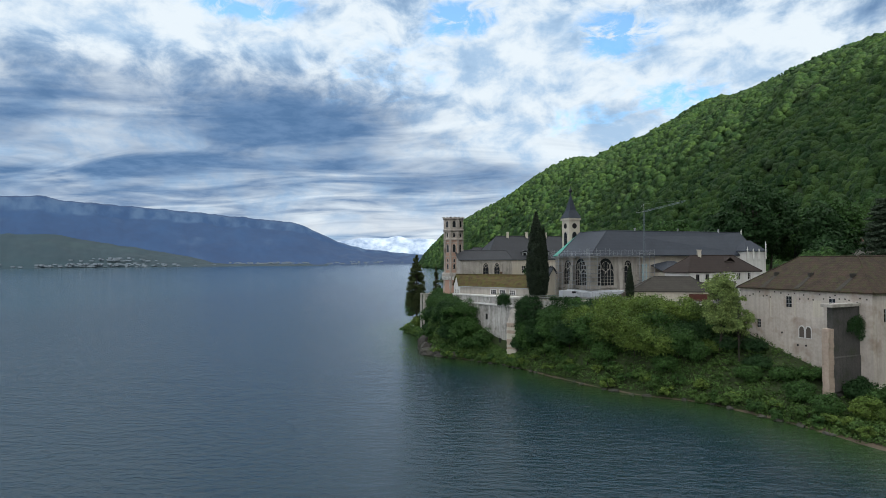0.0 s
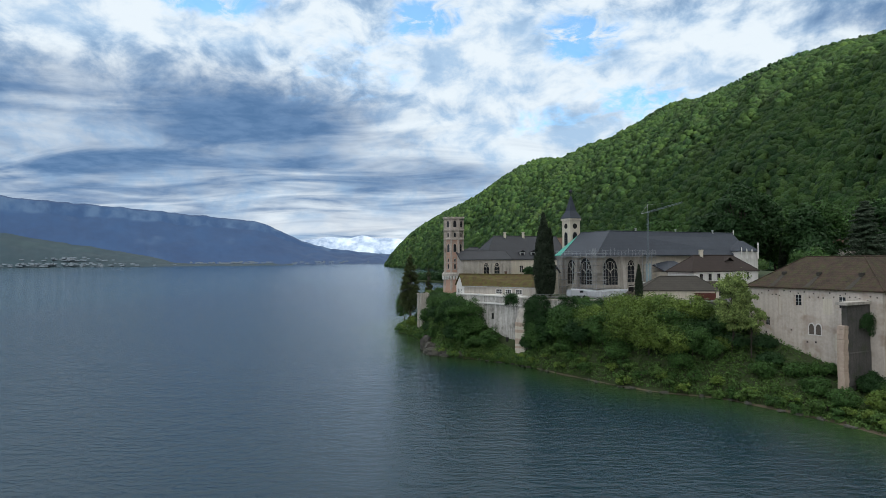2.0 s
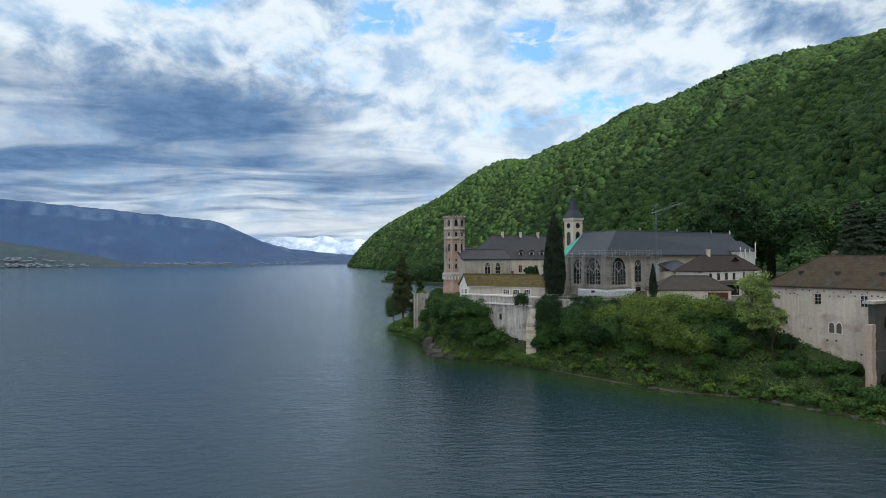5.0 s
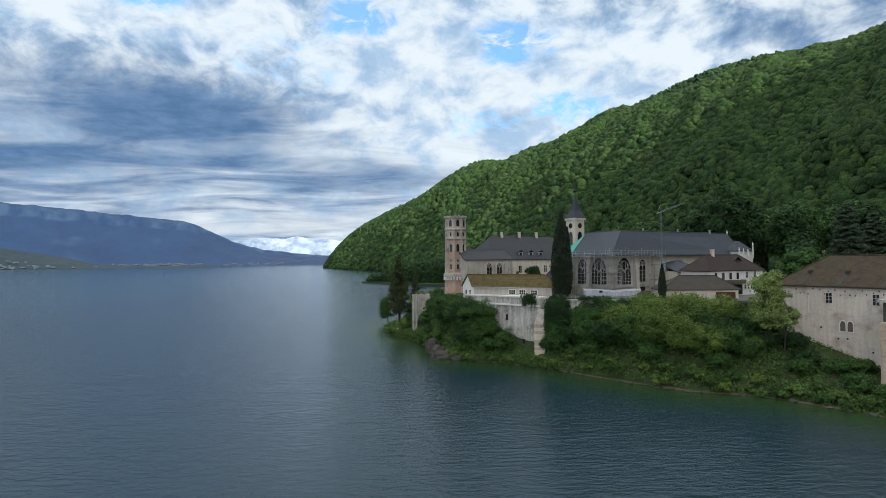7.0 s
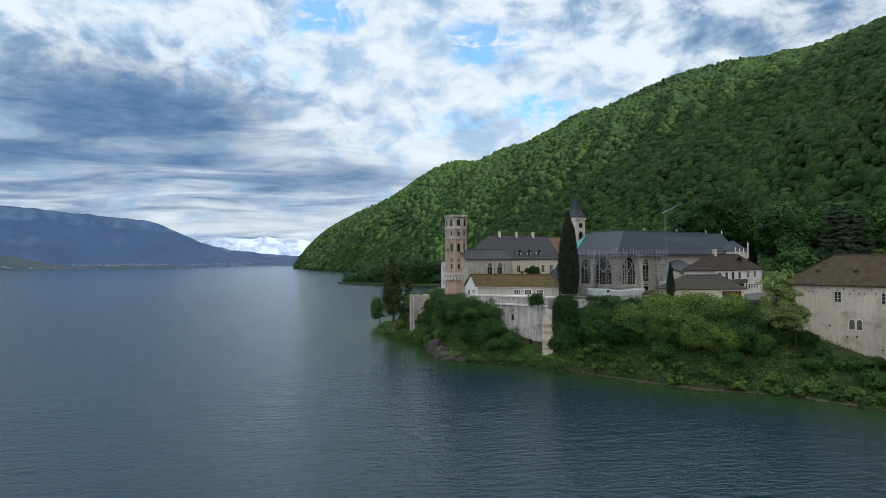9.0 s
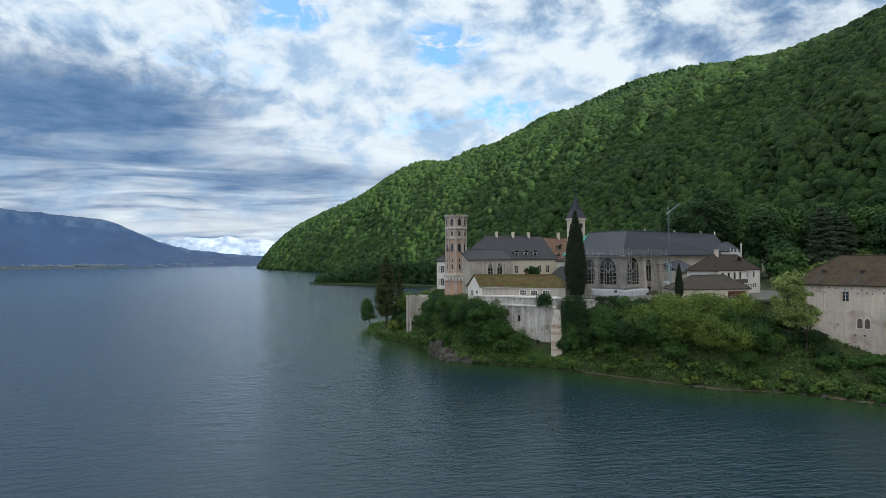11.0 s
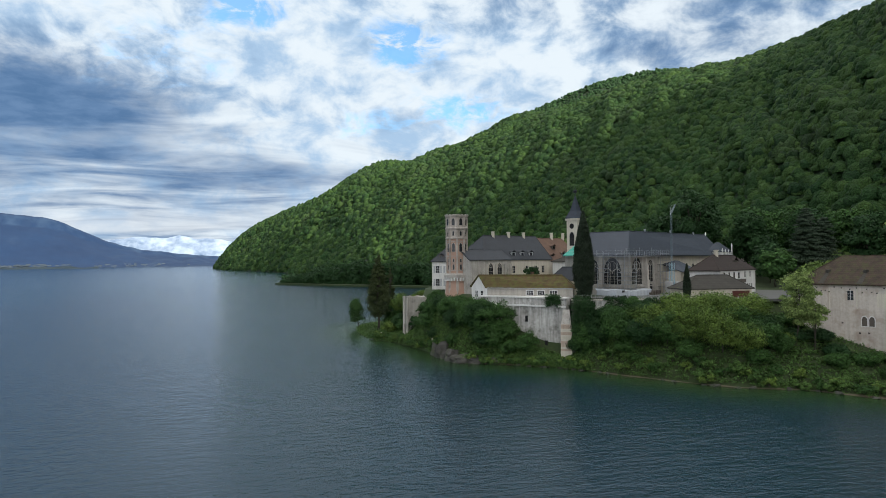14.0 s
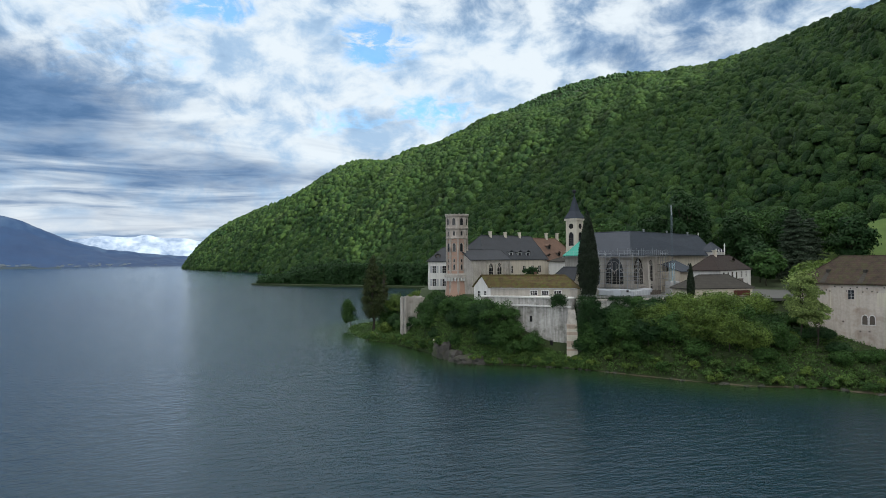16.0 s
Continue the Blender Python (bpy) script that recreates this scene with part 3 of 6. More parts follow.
# a darker summit behind the crest
dark_top = [(785, 1935, 518), (837, 1904, 547), (888, 1871, 571), (1001, 1793, 620), (1078, 1737, 636), (1167, 1671, 646), (1267, 1596, 634), (1424, 1470, 578)]
d0 = spline(dark_top, 12)
rows = np.array([[(x - 260 * k * 0.6, y - 260 * k, z - 190 * k + 10 * noise.noise(Vector((x / 60, y / 60, k * 3)))) for k in np.linspace(0, 2.2, 12)] for x, y, z in d0])
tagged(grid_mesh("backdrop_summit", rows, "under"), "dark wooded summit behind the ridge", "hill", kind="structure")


def tufts(centres, radii, per, size, flat=0.8, seed=1, up=0.35):
    """Loose leaf blades round each centre, over a dome of its radius: an (n, 3, 3) array."""
    rng = np.random.default_rng(seed)
    per, size = per * 2, np.asarray(size) * 0.85
    c, r = np.repeat(centres, per, 0), np.repeat(radii, per)
    n = len(c)
    d = rng.normal(size=(n, 3))
    d[:, 2] = np.abs(d[:, 2]) * 1.1 - 0.35
    d /= np.linalg.norm(d, axis=1, keepdims=True)
    place = c + d * (r * rng.uniform(0.35, 1.0, n) ** 0.45 * rng.uniform(0.85, 1.15, n) * np.where(rng.uniform(size=n) > 0.9, 1.3, 1.0))[:, None] * np.array([1, 1, flat])
    nrm = d + rng.normal(scale=0.45, size=(n, 3)) + np.array([0, 0, up])
    nrm /= np.linalg.norm(nrm, axis=1, keepdims=True)
    t = np.cross(nrm, rng.normal(size=(n, 3)))
    t /= np.linalg.norm(t, axis=1, keepdims=True)
    b = np.cross(nrm, t)
    s = (np.repeat(np.broadcast_to(size, (len(centres),)), per) * rng.uniform(0.6, 1.3, n))[:, None]
    k = rng.uniform(0.7, 1.1, (n, 3, 1))
    corners = np.stack([t + b * 0.5, -t + b * 0.5, t * 0.1 - b], 1) * k
    return place[:, None, :] + corners * s[:, None, :]


def crowns(name, trees, rings, sides, seed, mat, label, flat=0.95):
    """A wood of rounded, lumpy crowns, one closed dome a tree, each with a tint of its own."""
    g = np.random.default_rng(seed)
    n = len(trees)
    dirs = [(0.0, 0.0, 1.0)]
    for k in range(rings):
        pol = radians(112) * (k + 1) / rings
        dirs += [(math.sin(pol) * math.cos(2 * math.pi * (j + 0.5 * k) / sides), math.sin(pol) * math.sin(2 * math.pi * (j + 0.5 * k) / sides), math.cos(pol)) for j in range(sides)]
    tris = [(0, 1 + j, 1 + (j + 1) % sides) for j in range(sides)]
    for k in range(rings - 1):
        p, q = 1 + k * sides, 1 + (k + 1) * sides
        for j in range(sides):
            e = (j + 1) % sides
            tris += [(p + j, q + j, p + e), (p + e, q + j, q + e)]
    d, tris = np.array(dirs), np.array(tris)
    turn = g.uniform(0, 6.28, n)
    c, w = np.cos(turn)[:, None], np.sin(turn)[:, None]
    D = np.stack([c * d[:, 0] - w * d[:, 1], w * d[:, 0] + c * d[:, 1], np.broadcast_to(d[:, 2], (n, len(d)))], -1)
    r = trees[:, 3][:, None] * g.uniform(0.72, 1.2, (n, len(d)))
    stretch = np.stack([g.uniform(0.85, 1.15, n), g.uniform(0.85, 1.15, n), flat * g.uniform(0.8, 1.35, n)], -1)
    verts = trees[:, None, :3] + D * r[..., None] * stretch[:, None, :]
    faces = (np.arange(n)[:, None, None] * len(d) + tris[None]).reshape(-1, 3)
    ob = quads(name, verts, mat, smooth=True, faces=faces)
    ob.data.attributes.new("tint", "FLOAT", "FACE").data.foreach_set("value", np.repeat(g.beta(1.6, 2.2, n), len(tris)).astype(np.float32))
    return tagged(ob, label, "woodland", kind="stuff")


def grow_hill():
    rng = np.random.default_rng(5)
    near, mid, far = [], [], []
    for _ in range(210000):
        i, v = rng.uniform(0, len(feet) - 1.01), rng.uniform(0.0, 1.03)
        k = int(i)
        if feet[k][1] < 90:
            continue
        area = np.linalg.norm(feet[k + 1] - feet[k]) * (1 - v) + np.linalg.norm(crests[k + 1] - crests[k]) * v
        span = np.linalg.norm(crests[k] - feet[k])
        if rng.uniform() > area * span / (SECTIONS * 2400):
            continue
        q = hill_point(i, v)
        if q[1] < 60 or math.atan2(q[0] + 70, q[1] - 25) > radians(59):
            continue
        (near if q[1] < 620 and q[0] < 560 else mid if q[1] < 1080 else far).append((*q, rng.choice((1.9, 2.5, 3.2, 4.3)) * rng.uniform(0.85, 1.15)))
    wood = "dense fresh green deciduous woodland on the mountainside"
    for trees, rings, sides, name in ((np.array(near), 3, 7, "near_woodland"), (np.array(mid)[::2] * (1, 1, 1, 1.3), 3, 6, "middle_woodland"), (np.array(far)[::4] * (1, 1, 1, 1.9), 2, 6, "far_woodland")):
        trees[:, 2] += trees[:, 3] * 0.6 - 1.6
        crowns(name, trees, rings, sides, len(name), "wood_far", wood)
    top = []
    for _ in range(5200):
        x, y, z = d0[rng.integers(0, len(d0))] + np.append(rng.normal(scale=7, size=2), 0)
        k = rng.uniform(0, 1.2) ** 1.5
        top.append((x - 156 * k, y - 260 * k, z - 190 * k + 1, rng.uniform(4, 8)))
    # bare trees, with the cloud's shade put into the dark leaf colour
    crowns("summit_woodland", np.array(top), 2, 6, 3, "leaf_dark", "bare-looking woodland on the summit, cloud shade painted into its dark colour")


grow_hill()

# the low wooded point beyond the bay
POINT = [(-56, 712), (-50, 694), (0, 636), (40, 592), (72, 560), (110, 520), (170, 560), (130, 700), (60, 760), (-20, 770)]
bm = bmesh.new()
solid(bm, POINT, -1.5, 1.6)
tagged(part("ground_point", bm, "earth"), "low wooded point reaching into the lake", "ground", kind="structure")


def grow_point():
    rng = np.random.default_rng(21)
    c, r = [], []
    for _ in range(420):
        k = rng.uniform(0, 1) ** 0.8
        x, y = -48 + 165 * k, 702 - 165 * k + rng.uniform(3, 70) * (0.5 + k)
        h = rng.uniform(3, 7) + rng.uniform(3, 17) * min(1, k * 2.5)
        for z in np.arange(3.0, h, 4.0):
            c.append((x + rng.normal() * 1.5, y + rng.normal() * 1.5, z))
            r.append(rng.uniform(3.4, 5.2))
    q = tufts(np.array(c), np.array(r), 60, 1.3, 1.0, seed=31)
    tagged(quads("point_woodland", q, "leaf_dark"), "dark waterside trees along the low point", "woodland", kind="stuff")


grow_point()

# far ranges across the lake, and the water


def range_material(name, base, second, cliff, cliffs):
    """Far mountainside: woods and clearings in soft patches, and pale rock where the face is steep below the crest."""
    m = material(name, base, 1.0, second, 0.004, 0.02, 1.3, third=cliff, third_at=0.66, third_scale=0.005)
    if not cliffs:
        return m
    nt = m.node_tree
    N, L = nt.nodes.new, nt.links.new
    b = nt.nodes["Principled BSDF"]
    was = b.inputs["Base Color"].links[0].from_socket
    at, n, geo, mp = N("ShaderNodeAttribute"), N("ShaderNodeTexNoise"), N("ShaderNodeNewGeometry"), N("ShaderNodeMapping")
    at.attribute_name = "crag"
    mp.inputs["Scale"].default_value = (1, 1, 0.35)
    L(geo.outputs["Position"], mp.inputs[0])
    L(mp.outputs[0], n.inputs["Vector"])
    n.inputs["Scale"].default_value, n.inputs["Detail"].default_value = 0.012, 8
    r, mul, mix = N("ShaderNodeMapRange"), N("ShaderNodeMath"), N("ShaderNodeMix")
    L(n.outputs[0], r.inputs[0])
    r.inputs[1].default_value, r.inputs[2].default_value = 0.42, 0.62
    mul.operation = "MULTIPLY"
    L(r.outputs[0], mul.inputs[0])
    L(at.outputs["Fac"], mul.inputs[1])
    mix.data_type = "RGBA"
    L(mul.outputs[0], mix.inputs[0])
    L(was, mix.inputs[6])
    mix.inputs[7].default_value = (*cliff, 1)
    L(mix.outputs[2], b.inputs["Base Color"])
    return m


# blue distance haze is painted into these far mountain colours
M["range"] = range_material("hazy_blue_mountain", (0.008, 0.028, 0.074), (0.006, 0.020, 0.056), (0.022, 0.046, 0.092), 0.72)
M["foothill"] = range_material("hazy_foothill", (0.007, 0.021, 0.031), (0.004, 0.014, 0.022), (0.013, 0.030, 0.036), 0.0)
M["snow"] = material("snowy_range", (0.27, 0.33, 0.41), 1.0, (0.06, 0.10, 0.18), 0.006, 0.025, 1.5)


def polar(az, r):
    return np.array([r * math.sin(radians(az)), r * math.cos(radians(az))])


def far_range(name, prof, dist, mat, label, jag, seed, depth=500, foot=0.0, cliffs=0.0):
    """A mountain range from (azimuth in degrees, height) at a distance, sloping towards the viewer down to the water."""
    az = np.linspace(prof[0][0], prof[-1][0], 260)
    h = np.interp(az, [p[0] for p in prof], [p[1] for p in prof])
    rows, crag = [], []
    for a, z in zip(az, h):
        line = []
        for v in np.linspace(0, 1, 26):
            x, y = polar(a, dist - depth * v)
            j = noise.fractal(Vector((a * 0.9 + seed, v * 2.0, seed)), 0.9, 2.1, 6) * jag
            top = z * (1 - v) ** 0.9
            if cliffs:
                # a wooded cap, then a rock step, then long slopes
                step = min(1, max(0, (v - 0.10) / 0.05))
                top = z * (1 - 0.35 * v) * (1 - step) + z * (0.83 + 0.04 * noise.noise(Vector((a * 0.7, 2, 0)))) * ((1 - v) / 0.87) ** 1.15 * step
            crag.append(1.0 if 0.07 < v < 0.20 else 0.0)
            line.append((x, y, max(top + j * (1 - v) * (0.35 + v * 2), foot - 3)))
        x, y = polar(a, dist - depth - 60)
        line.append((x, y, -6))
        crag.append(0.0)
        rows.append(line)
    ob = grid_mesh(name, np.array(rows), mat)
    ob.data.attributes.new("crag", "FLOAT", "POINT").data.foreach_set("value", np.array(crag, dtype=np.float32) * cliffs)
    return tagged(ob, label, "mountain", kind="structure")


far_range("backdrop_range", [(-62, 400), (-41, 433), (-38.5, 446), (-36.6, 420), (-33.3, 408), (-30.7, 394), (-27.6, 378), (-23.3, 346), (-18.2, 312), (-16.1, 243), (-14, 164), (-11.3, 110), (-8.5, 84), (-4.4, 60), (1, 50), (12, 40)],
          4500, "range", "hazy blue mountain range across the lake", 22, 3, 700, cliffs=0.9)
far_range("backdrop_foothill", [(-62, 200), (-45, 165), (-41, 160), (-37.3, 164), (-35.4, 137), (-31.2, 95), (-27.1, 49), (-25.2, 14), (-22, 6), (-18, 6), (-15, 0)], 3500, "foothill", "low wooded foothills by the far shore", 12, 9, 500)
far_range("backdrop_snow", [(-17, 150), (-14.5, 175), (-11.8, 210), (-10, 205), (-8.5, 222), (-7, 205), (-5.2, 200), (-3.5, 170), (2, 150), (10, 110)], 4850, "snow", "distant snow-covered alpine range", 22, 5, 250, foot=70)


def villages():
    """Pale house fronts along the far shore, too small to tell apart."""
    rng = np.random.default_rng(11)
    bm = bmesh.new()
    for az0, spread, n, r0, h0 in ((-34, 6, 110, 3010, 4), (-20.5, 3.2, 90, 3700, 3), (-33, 2.5, 40, 3100, 28), (-12, 4, 30, 3780, 3)):
        for _ in range(n):
            x, y = polar(az0 + rng.normal() * spread * 0.5, r0 - 25 + rng.uniform(-10, 30))
            w, h, z = rng.uniform(4, 9), rng.uniform(3, 7), h0 + rng.uniform(-2, 12)
            solid(bm, [(x - w, y), (x + w, y), (x + w, y + 8), (x - w, y + 8)], z, z + h)
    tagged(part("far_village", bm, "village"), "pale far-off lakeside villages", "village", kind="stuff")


# house colours carry the same painted haze
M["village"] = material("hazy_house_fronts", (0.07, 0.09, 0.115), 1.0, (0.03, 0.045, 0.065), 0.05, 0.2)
villages()


def water_material():
    m = bpy.data.materials.new("lake_water")
    m.use_nodes = True
    nt = m.node_tree
    N, L = nt.nodes.new, nt.links.new
    b = nt.nodes["Principled BSDF"]
    b.inputs["Roughness"].default_value = 0.10
    b.inputs["IOR"].default_value = 1.33
    b.inputs["Specular IOR Level"].default_value = 0.5
    geo = N("ShaderNodeNewGeometry")
    at = N("ShaderNodeAttribute")
    at.attribute_name = "shallow"
    mix = N("ShaderNodeMix")
    mix.data_type = "RGBA"
    mix.inputs[6].default_value, mix.inputs[7].default_value = (0.005, 0.022, 0.033, 1), (0.020, 0.046, 0.012, 1)
    L(at.outputs["Fac"], mix.inputs[0])
    L(mix.outputs[2], b.inputs["Base Color"])
    heights = []
    for sc, sx, sy, rot, det in ((0.70, 0.6, 1.5, 12, 5), (0.16, 0.6, 1.5, -8, 3), (0.02, 1, 1.4, 20, 3), (2.3, 0.6, 1.4, 5, 4)):
        mp, n = N("ShaderNodeMapping"), N("ShaderNodeTexNoise")
        mp.inputs["Scale"].default_value = (sx, sy, 1)
        mp.inputs["Rotation"].default_value = (0, 0, radians(rot))
        L(geo.outputs["Position"], mp.inputs[0])
        L(mp.outputs[0], n.inputs["Vector"])
        n.inputs["Scale"].default_value, n.inputs["Detail"].default_value = sc, det
        n.inputs["Distortion"].default_value = 0.4
        heights.append(n.outputs[0])
    nrm = None
    for h, (st, ds) in zip(heights, ((0.9, 0.26), (0.6, 0.34), (0.25, 1.0), (0.9, 0.08))):
        bp = N("ShaderNodeBump")
        bp.inputs["Strength"].default_value, bp.inputs["Distance"].default_value = st, ds
        L(h, bp.inputs["Height"])
        if nrm:
            L(nrm, bp.inputs["Normal"])
        nrm = bp.outputs[0]
    L(nrm, b.inputs["Normal"])
    return m


M["water"] = water_material()


def lake():
    xs = np.concatenate([np.linspace(-4900, -160, 24), np.arange(-150, 120, 5.0), np.linspace(130, 4900, 24)])
    ys = np.concatenate([np.linspace(-2500, -40, 12), np.arange(-30, 330, 5.0), np.linspace(340, 4980, 40)])
    g = np.array([[(x, y, 0.0) for y in ys] for x in xs])
    ob = grid_mesh("water", g, "water")
    s = spline(SHORE, 8)
    p = g.reshape(-1, 3)[:, :2]
    d = np.full(len(p), 1e9)
    for q in s:
        d = np.minimum(d, np.hypot(p[:, 0] - q[0], p[:, 1] - q[1]))
    at = ob.data.attributes.new("shallow", "FLOAT", "POINT")
    at.data.foreach_set("value", (np.clip(1.12 - d / 19, 0, 1) ** 1.3).astype(np.float32))
    return tagged(ob, "rippled blue-grey lake water, green in the shallows", "water", kind="structure")


lake()

# ---- buildings ----


def frame_of(k, way):
    """Local axes of a building: k the front corner, way along the front; n points inland."""
    a = Vector(way).normalized()
    n = Vector((-a.y, a.x))
    return lambda u, v: (k[0] + a.x * u + n.x * v, k[1] + a.y * u + n.y * v)


def block(name, fl, fr, depth, z0, eave, mat, roofmat, ridge_h, hip=(1, 1), label="", skew=None, category="building"):
    """A building over the front line fl-fr, depth deep, with a ridge along it; hip is how far the ridge stops short of each end."""
    o, d, n = frame2(fl, fr)
    br, bl = V2(fr) + n * depth, V2(fl) + n * depth
    if skew:
        bl, br = V2(skew[0]), V2(skew[1])
    t = thing(name, label, category)
    bm = bmesh.new()
    solid(bm, [V2(fl), V2(fr), br, bl], z0, eave)
    wall = part("wall", bm, mat, t)
    ra, rb = (V2(fl) + bl) / 2 + d * hip[0], (V2(fr) + br) / 2 - d * hip[1]
    zr = eave + ridge_h
    hip_roof(t, fl, fr, br, bl, eave, (*ra, zr), (*rb, zr), roofmat)
    bm = bmesh.new()
    for i, (p, q, r, h) in enumerate(((fl, bl, ra, hip[0]), (br, fr, rb, hip[1]))):
        if h < 1:
            v = [bm.verts.new((p[0], p[1], eave)), bm.verts.new((q[0], q[1], eave)), bm.verts.new((r.x, r.y, zr - 0.25))]
            bm.faces.new(v)
    if bm.faces:
        part("gable", bm, mat, t)
    else:
        bm.free()
    bm = bmesh.new()
    box(bm, fl, fr, 0, eave - 0.45, eave - 0.2, 0.16)
    part("cornice", bm, mat, t)
    return t


def chimney(parent, at, z0, z1, w=0.36, mat="cream"):
    bm = bmesh.new()
    x, y = at
    solid(bm, [(x - w, y - w), (x + w, y - w), (x + w, y + w), (x - w, y + w)], z0, z1)
    c = w * 1.25
    solid(bm, [(x - c, y - c), (x + c, y - c), (x + c, y + c), (x - c, y + c)], z1, z1 + 0.2)
    return part("chimney", bm, mat, parent)


def dormer(parent, p, q, at, back, z, w, h, mat, face="white"):
    """A small roof window: a box with a pent roof over the front line p-q."""
    o, d, n = frame2(p, q)
    c = o + d * at + n * back
    l, r = c - d * w / 2, c + d * w / 2
    bm = bmesh.new()
    box(bm, l, r, 2.2, z, z + h)
    dm = part("dormer", bm, face, parent)
    bm = bmesh.new()
    b = 2.8
    m = (l + r) / 2
    for s, e in ((l - d * 0.25, m), (m, r + d * 0.25)):
        zs, ze = (z + h, z + h + w * 0.4) if e is m else (z + h + w * 0.4, z + h)
        f = [s - n * 0.25, e - n * 0.25, e + n * b, s + n * b]
        slab(bm, [(*f[0], zs), (*f[1], ze), (*f[2], ze), (*f[3], zs)], 0.1)
    part("dormer_roof", bm, mat, dm)
    bm = bmesh.new()
    box(bm, l + d * w * 0.2, r - d * w * 0.2, 0, z + h * 0.15, z + h * 0.9, 0.03)
    part("pane", bm, "glass", dm)


def l_roof(parent, at, A, W, w0, w1, N, eave, ridge, apex_a, apex_n, end_n, end_a, mat, over=0.5, hip_mat=None, mirror=False):
    """The roof of an L: the front range runs along the front from 0 to A, W deep; the wing at w0..w1 runs back to N."""
    o = over

    def P(a, n, z):
        return (*at(a, n), z)
    ez = eave - 0.1
    bm = bmesh.new()
    if not mirror:
        cr, e, w = P(apex_a, apex_n, ridge), P(end_a, apex_n + 1.0, ridge + 0.1), P(apex_a, end_n, ridge)
        slab(bm, [P(-o, -o, ez), P(A + o, -o, ez), e, cr], 0.25)
        slab(bm, [P(-o, N - 8.4, ez), P(-o, -o, ez), cr, w], 0.25)
        slab(bm, [P(w1 + o, N, ez), P(w0 - o, N, ez), w], 0.25)
        slab(bm, [P(A + o, W + o, ez), P(w1, W + o, ez), cr, e], 0.25)
        slab(bm, [P(w1, W + o, ez), P(w1 + o, N, ez), w, cr], 0.25)
        if end_a < A - 0.5:
            slab(bm, [P(A + o, -o, ez), P(A + o, W + o, ez), e], 0.25)
        roof = part("roof", bm, mat, parent)
        bm = bmesh.new()
        slab(bm, [P(w0 - o, N, ez + 0.1), P(-o, N - 8.4, ez + 0.1), w], 0.25)
        part("hip_covering", bm, hip_mat or mat, roof, "bright green protective sheeting" if hip_mat else "")
        caps = ((cr, e), (cr, w), (P(-o, -o, ez), cr), (P(-o, N - 8.4, ez), w))
    else:
        cr, e, w = P(apex_a, apex_n, ridge), P(end_a, apex_n, ridge), P(apex_a, end_n, ridge)
        slab(bm, [P(-o, -o, ez), P(A + o, -o, ez), cr, e], 0.25)
        slab(bm, [P(A + o, -o, ez), P(A + o, N, ez), w, cr], 0.25)
        slab(bm, [P(-o, W + o, ez), P(-o, -o, ez), e], 0.25)
        slab(bm, [P(w0, W + o, ez), P(-o, W + o, ez), e, cr], 0.25)
        slab(bm, [P(w0, N, ez), P(w0, W + o, ez), cr, w], 0.25)
        slab(bm, [P(A + o, N, ez), P(w0, N, ez), w], 0.25)
        roof = part("roof", bm, mat, parent)
        caps = ((cr, e), (cr, w), (P(A + o, -o, ez), cr), (P(-o, -o, ez), e))
    bm = bmesh.new()
    for s, t in caps:
        beam(bm, s, t, 0.13, 6)
    part("ridge_cap", bm, mat, roof)
    return roof


# the old barn on the water's edge
BARN = frame_of((52.2, 126.5), (0.455, -0.890))
BARN_F = (BARN(0, 0), BARN(25.3, 0))


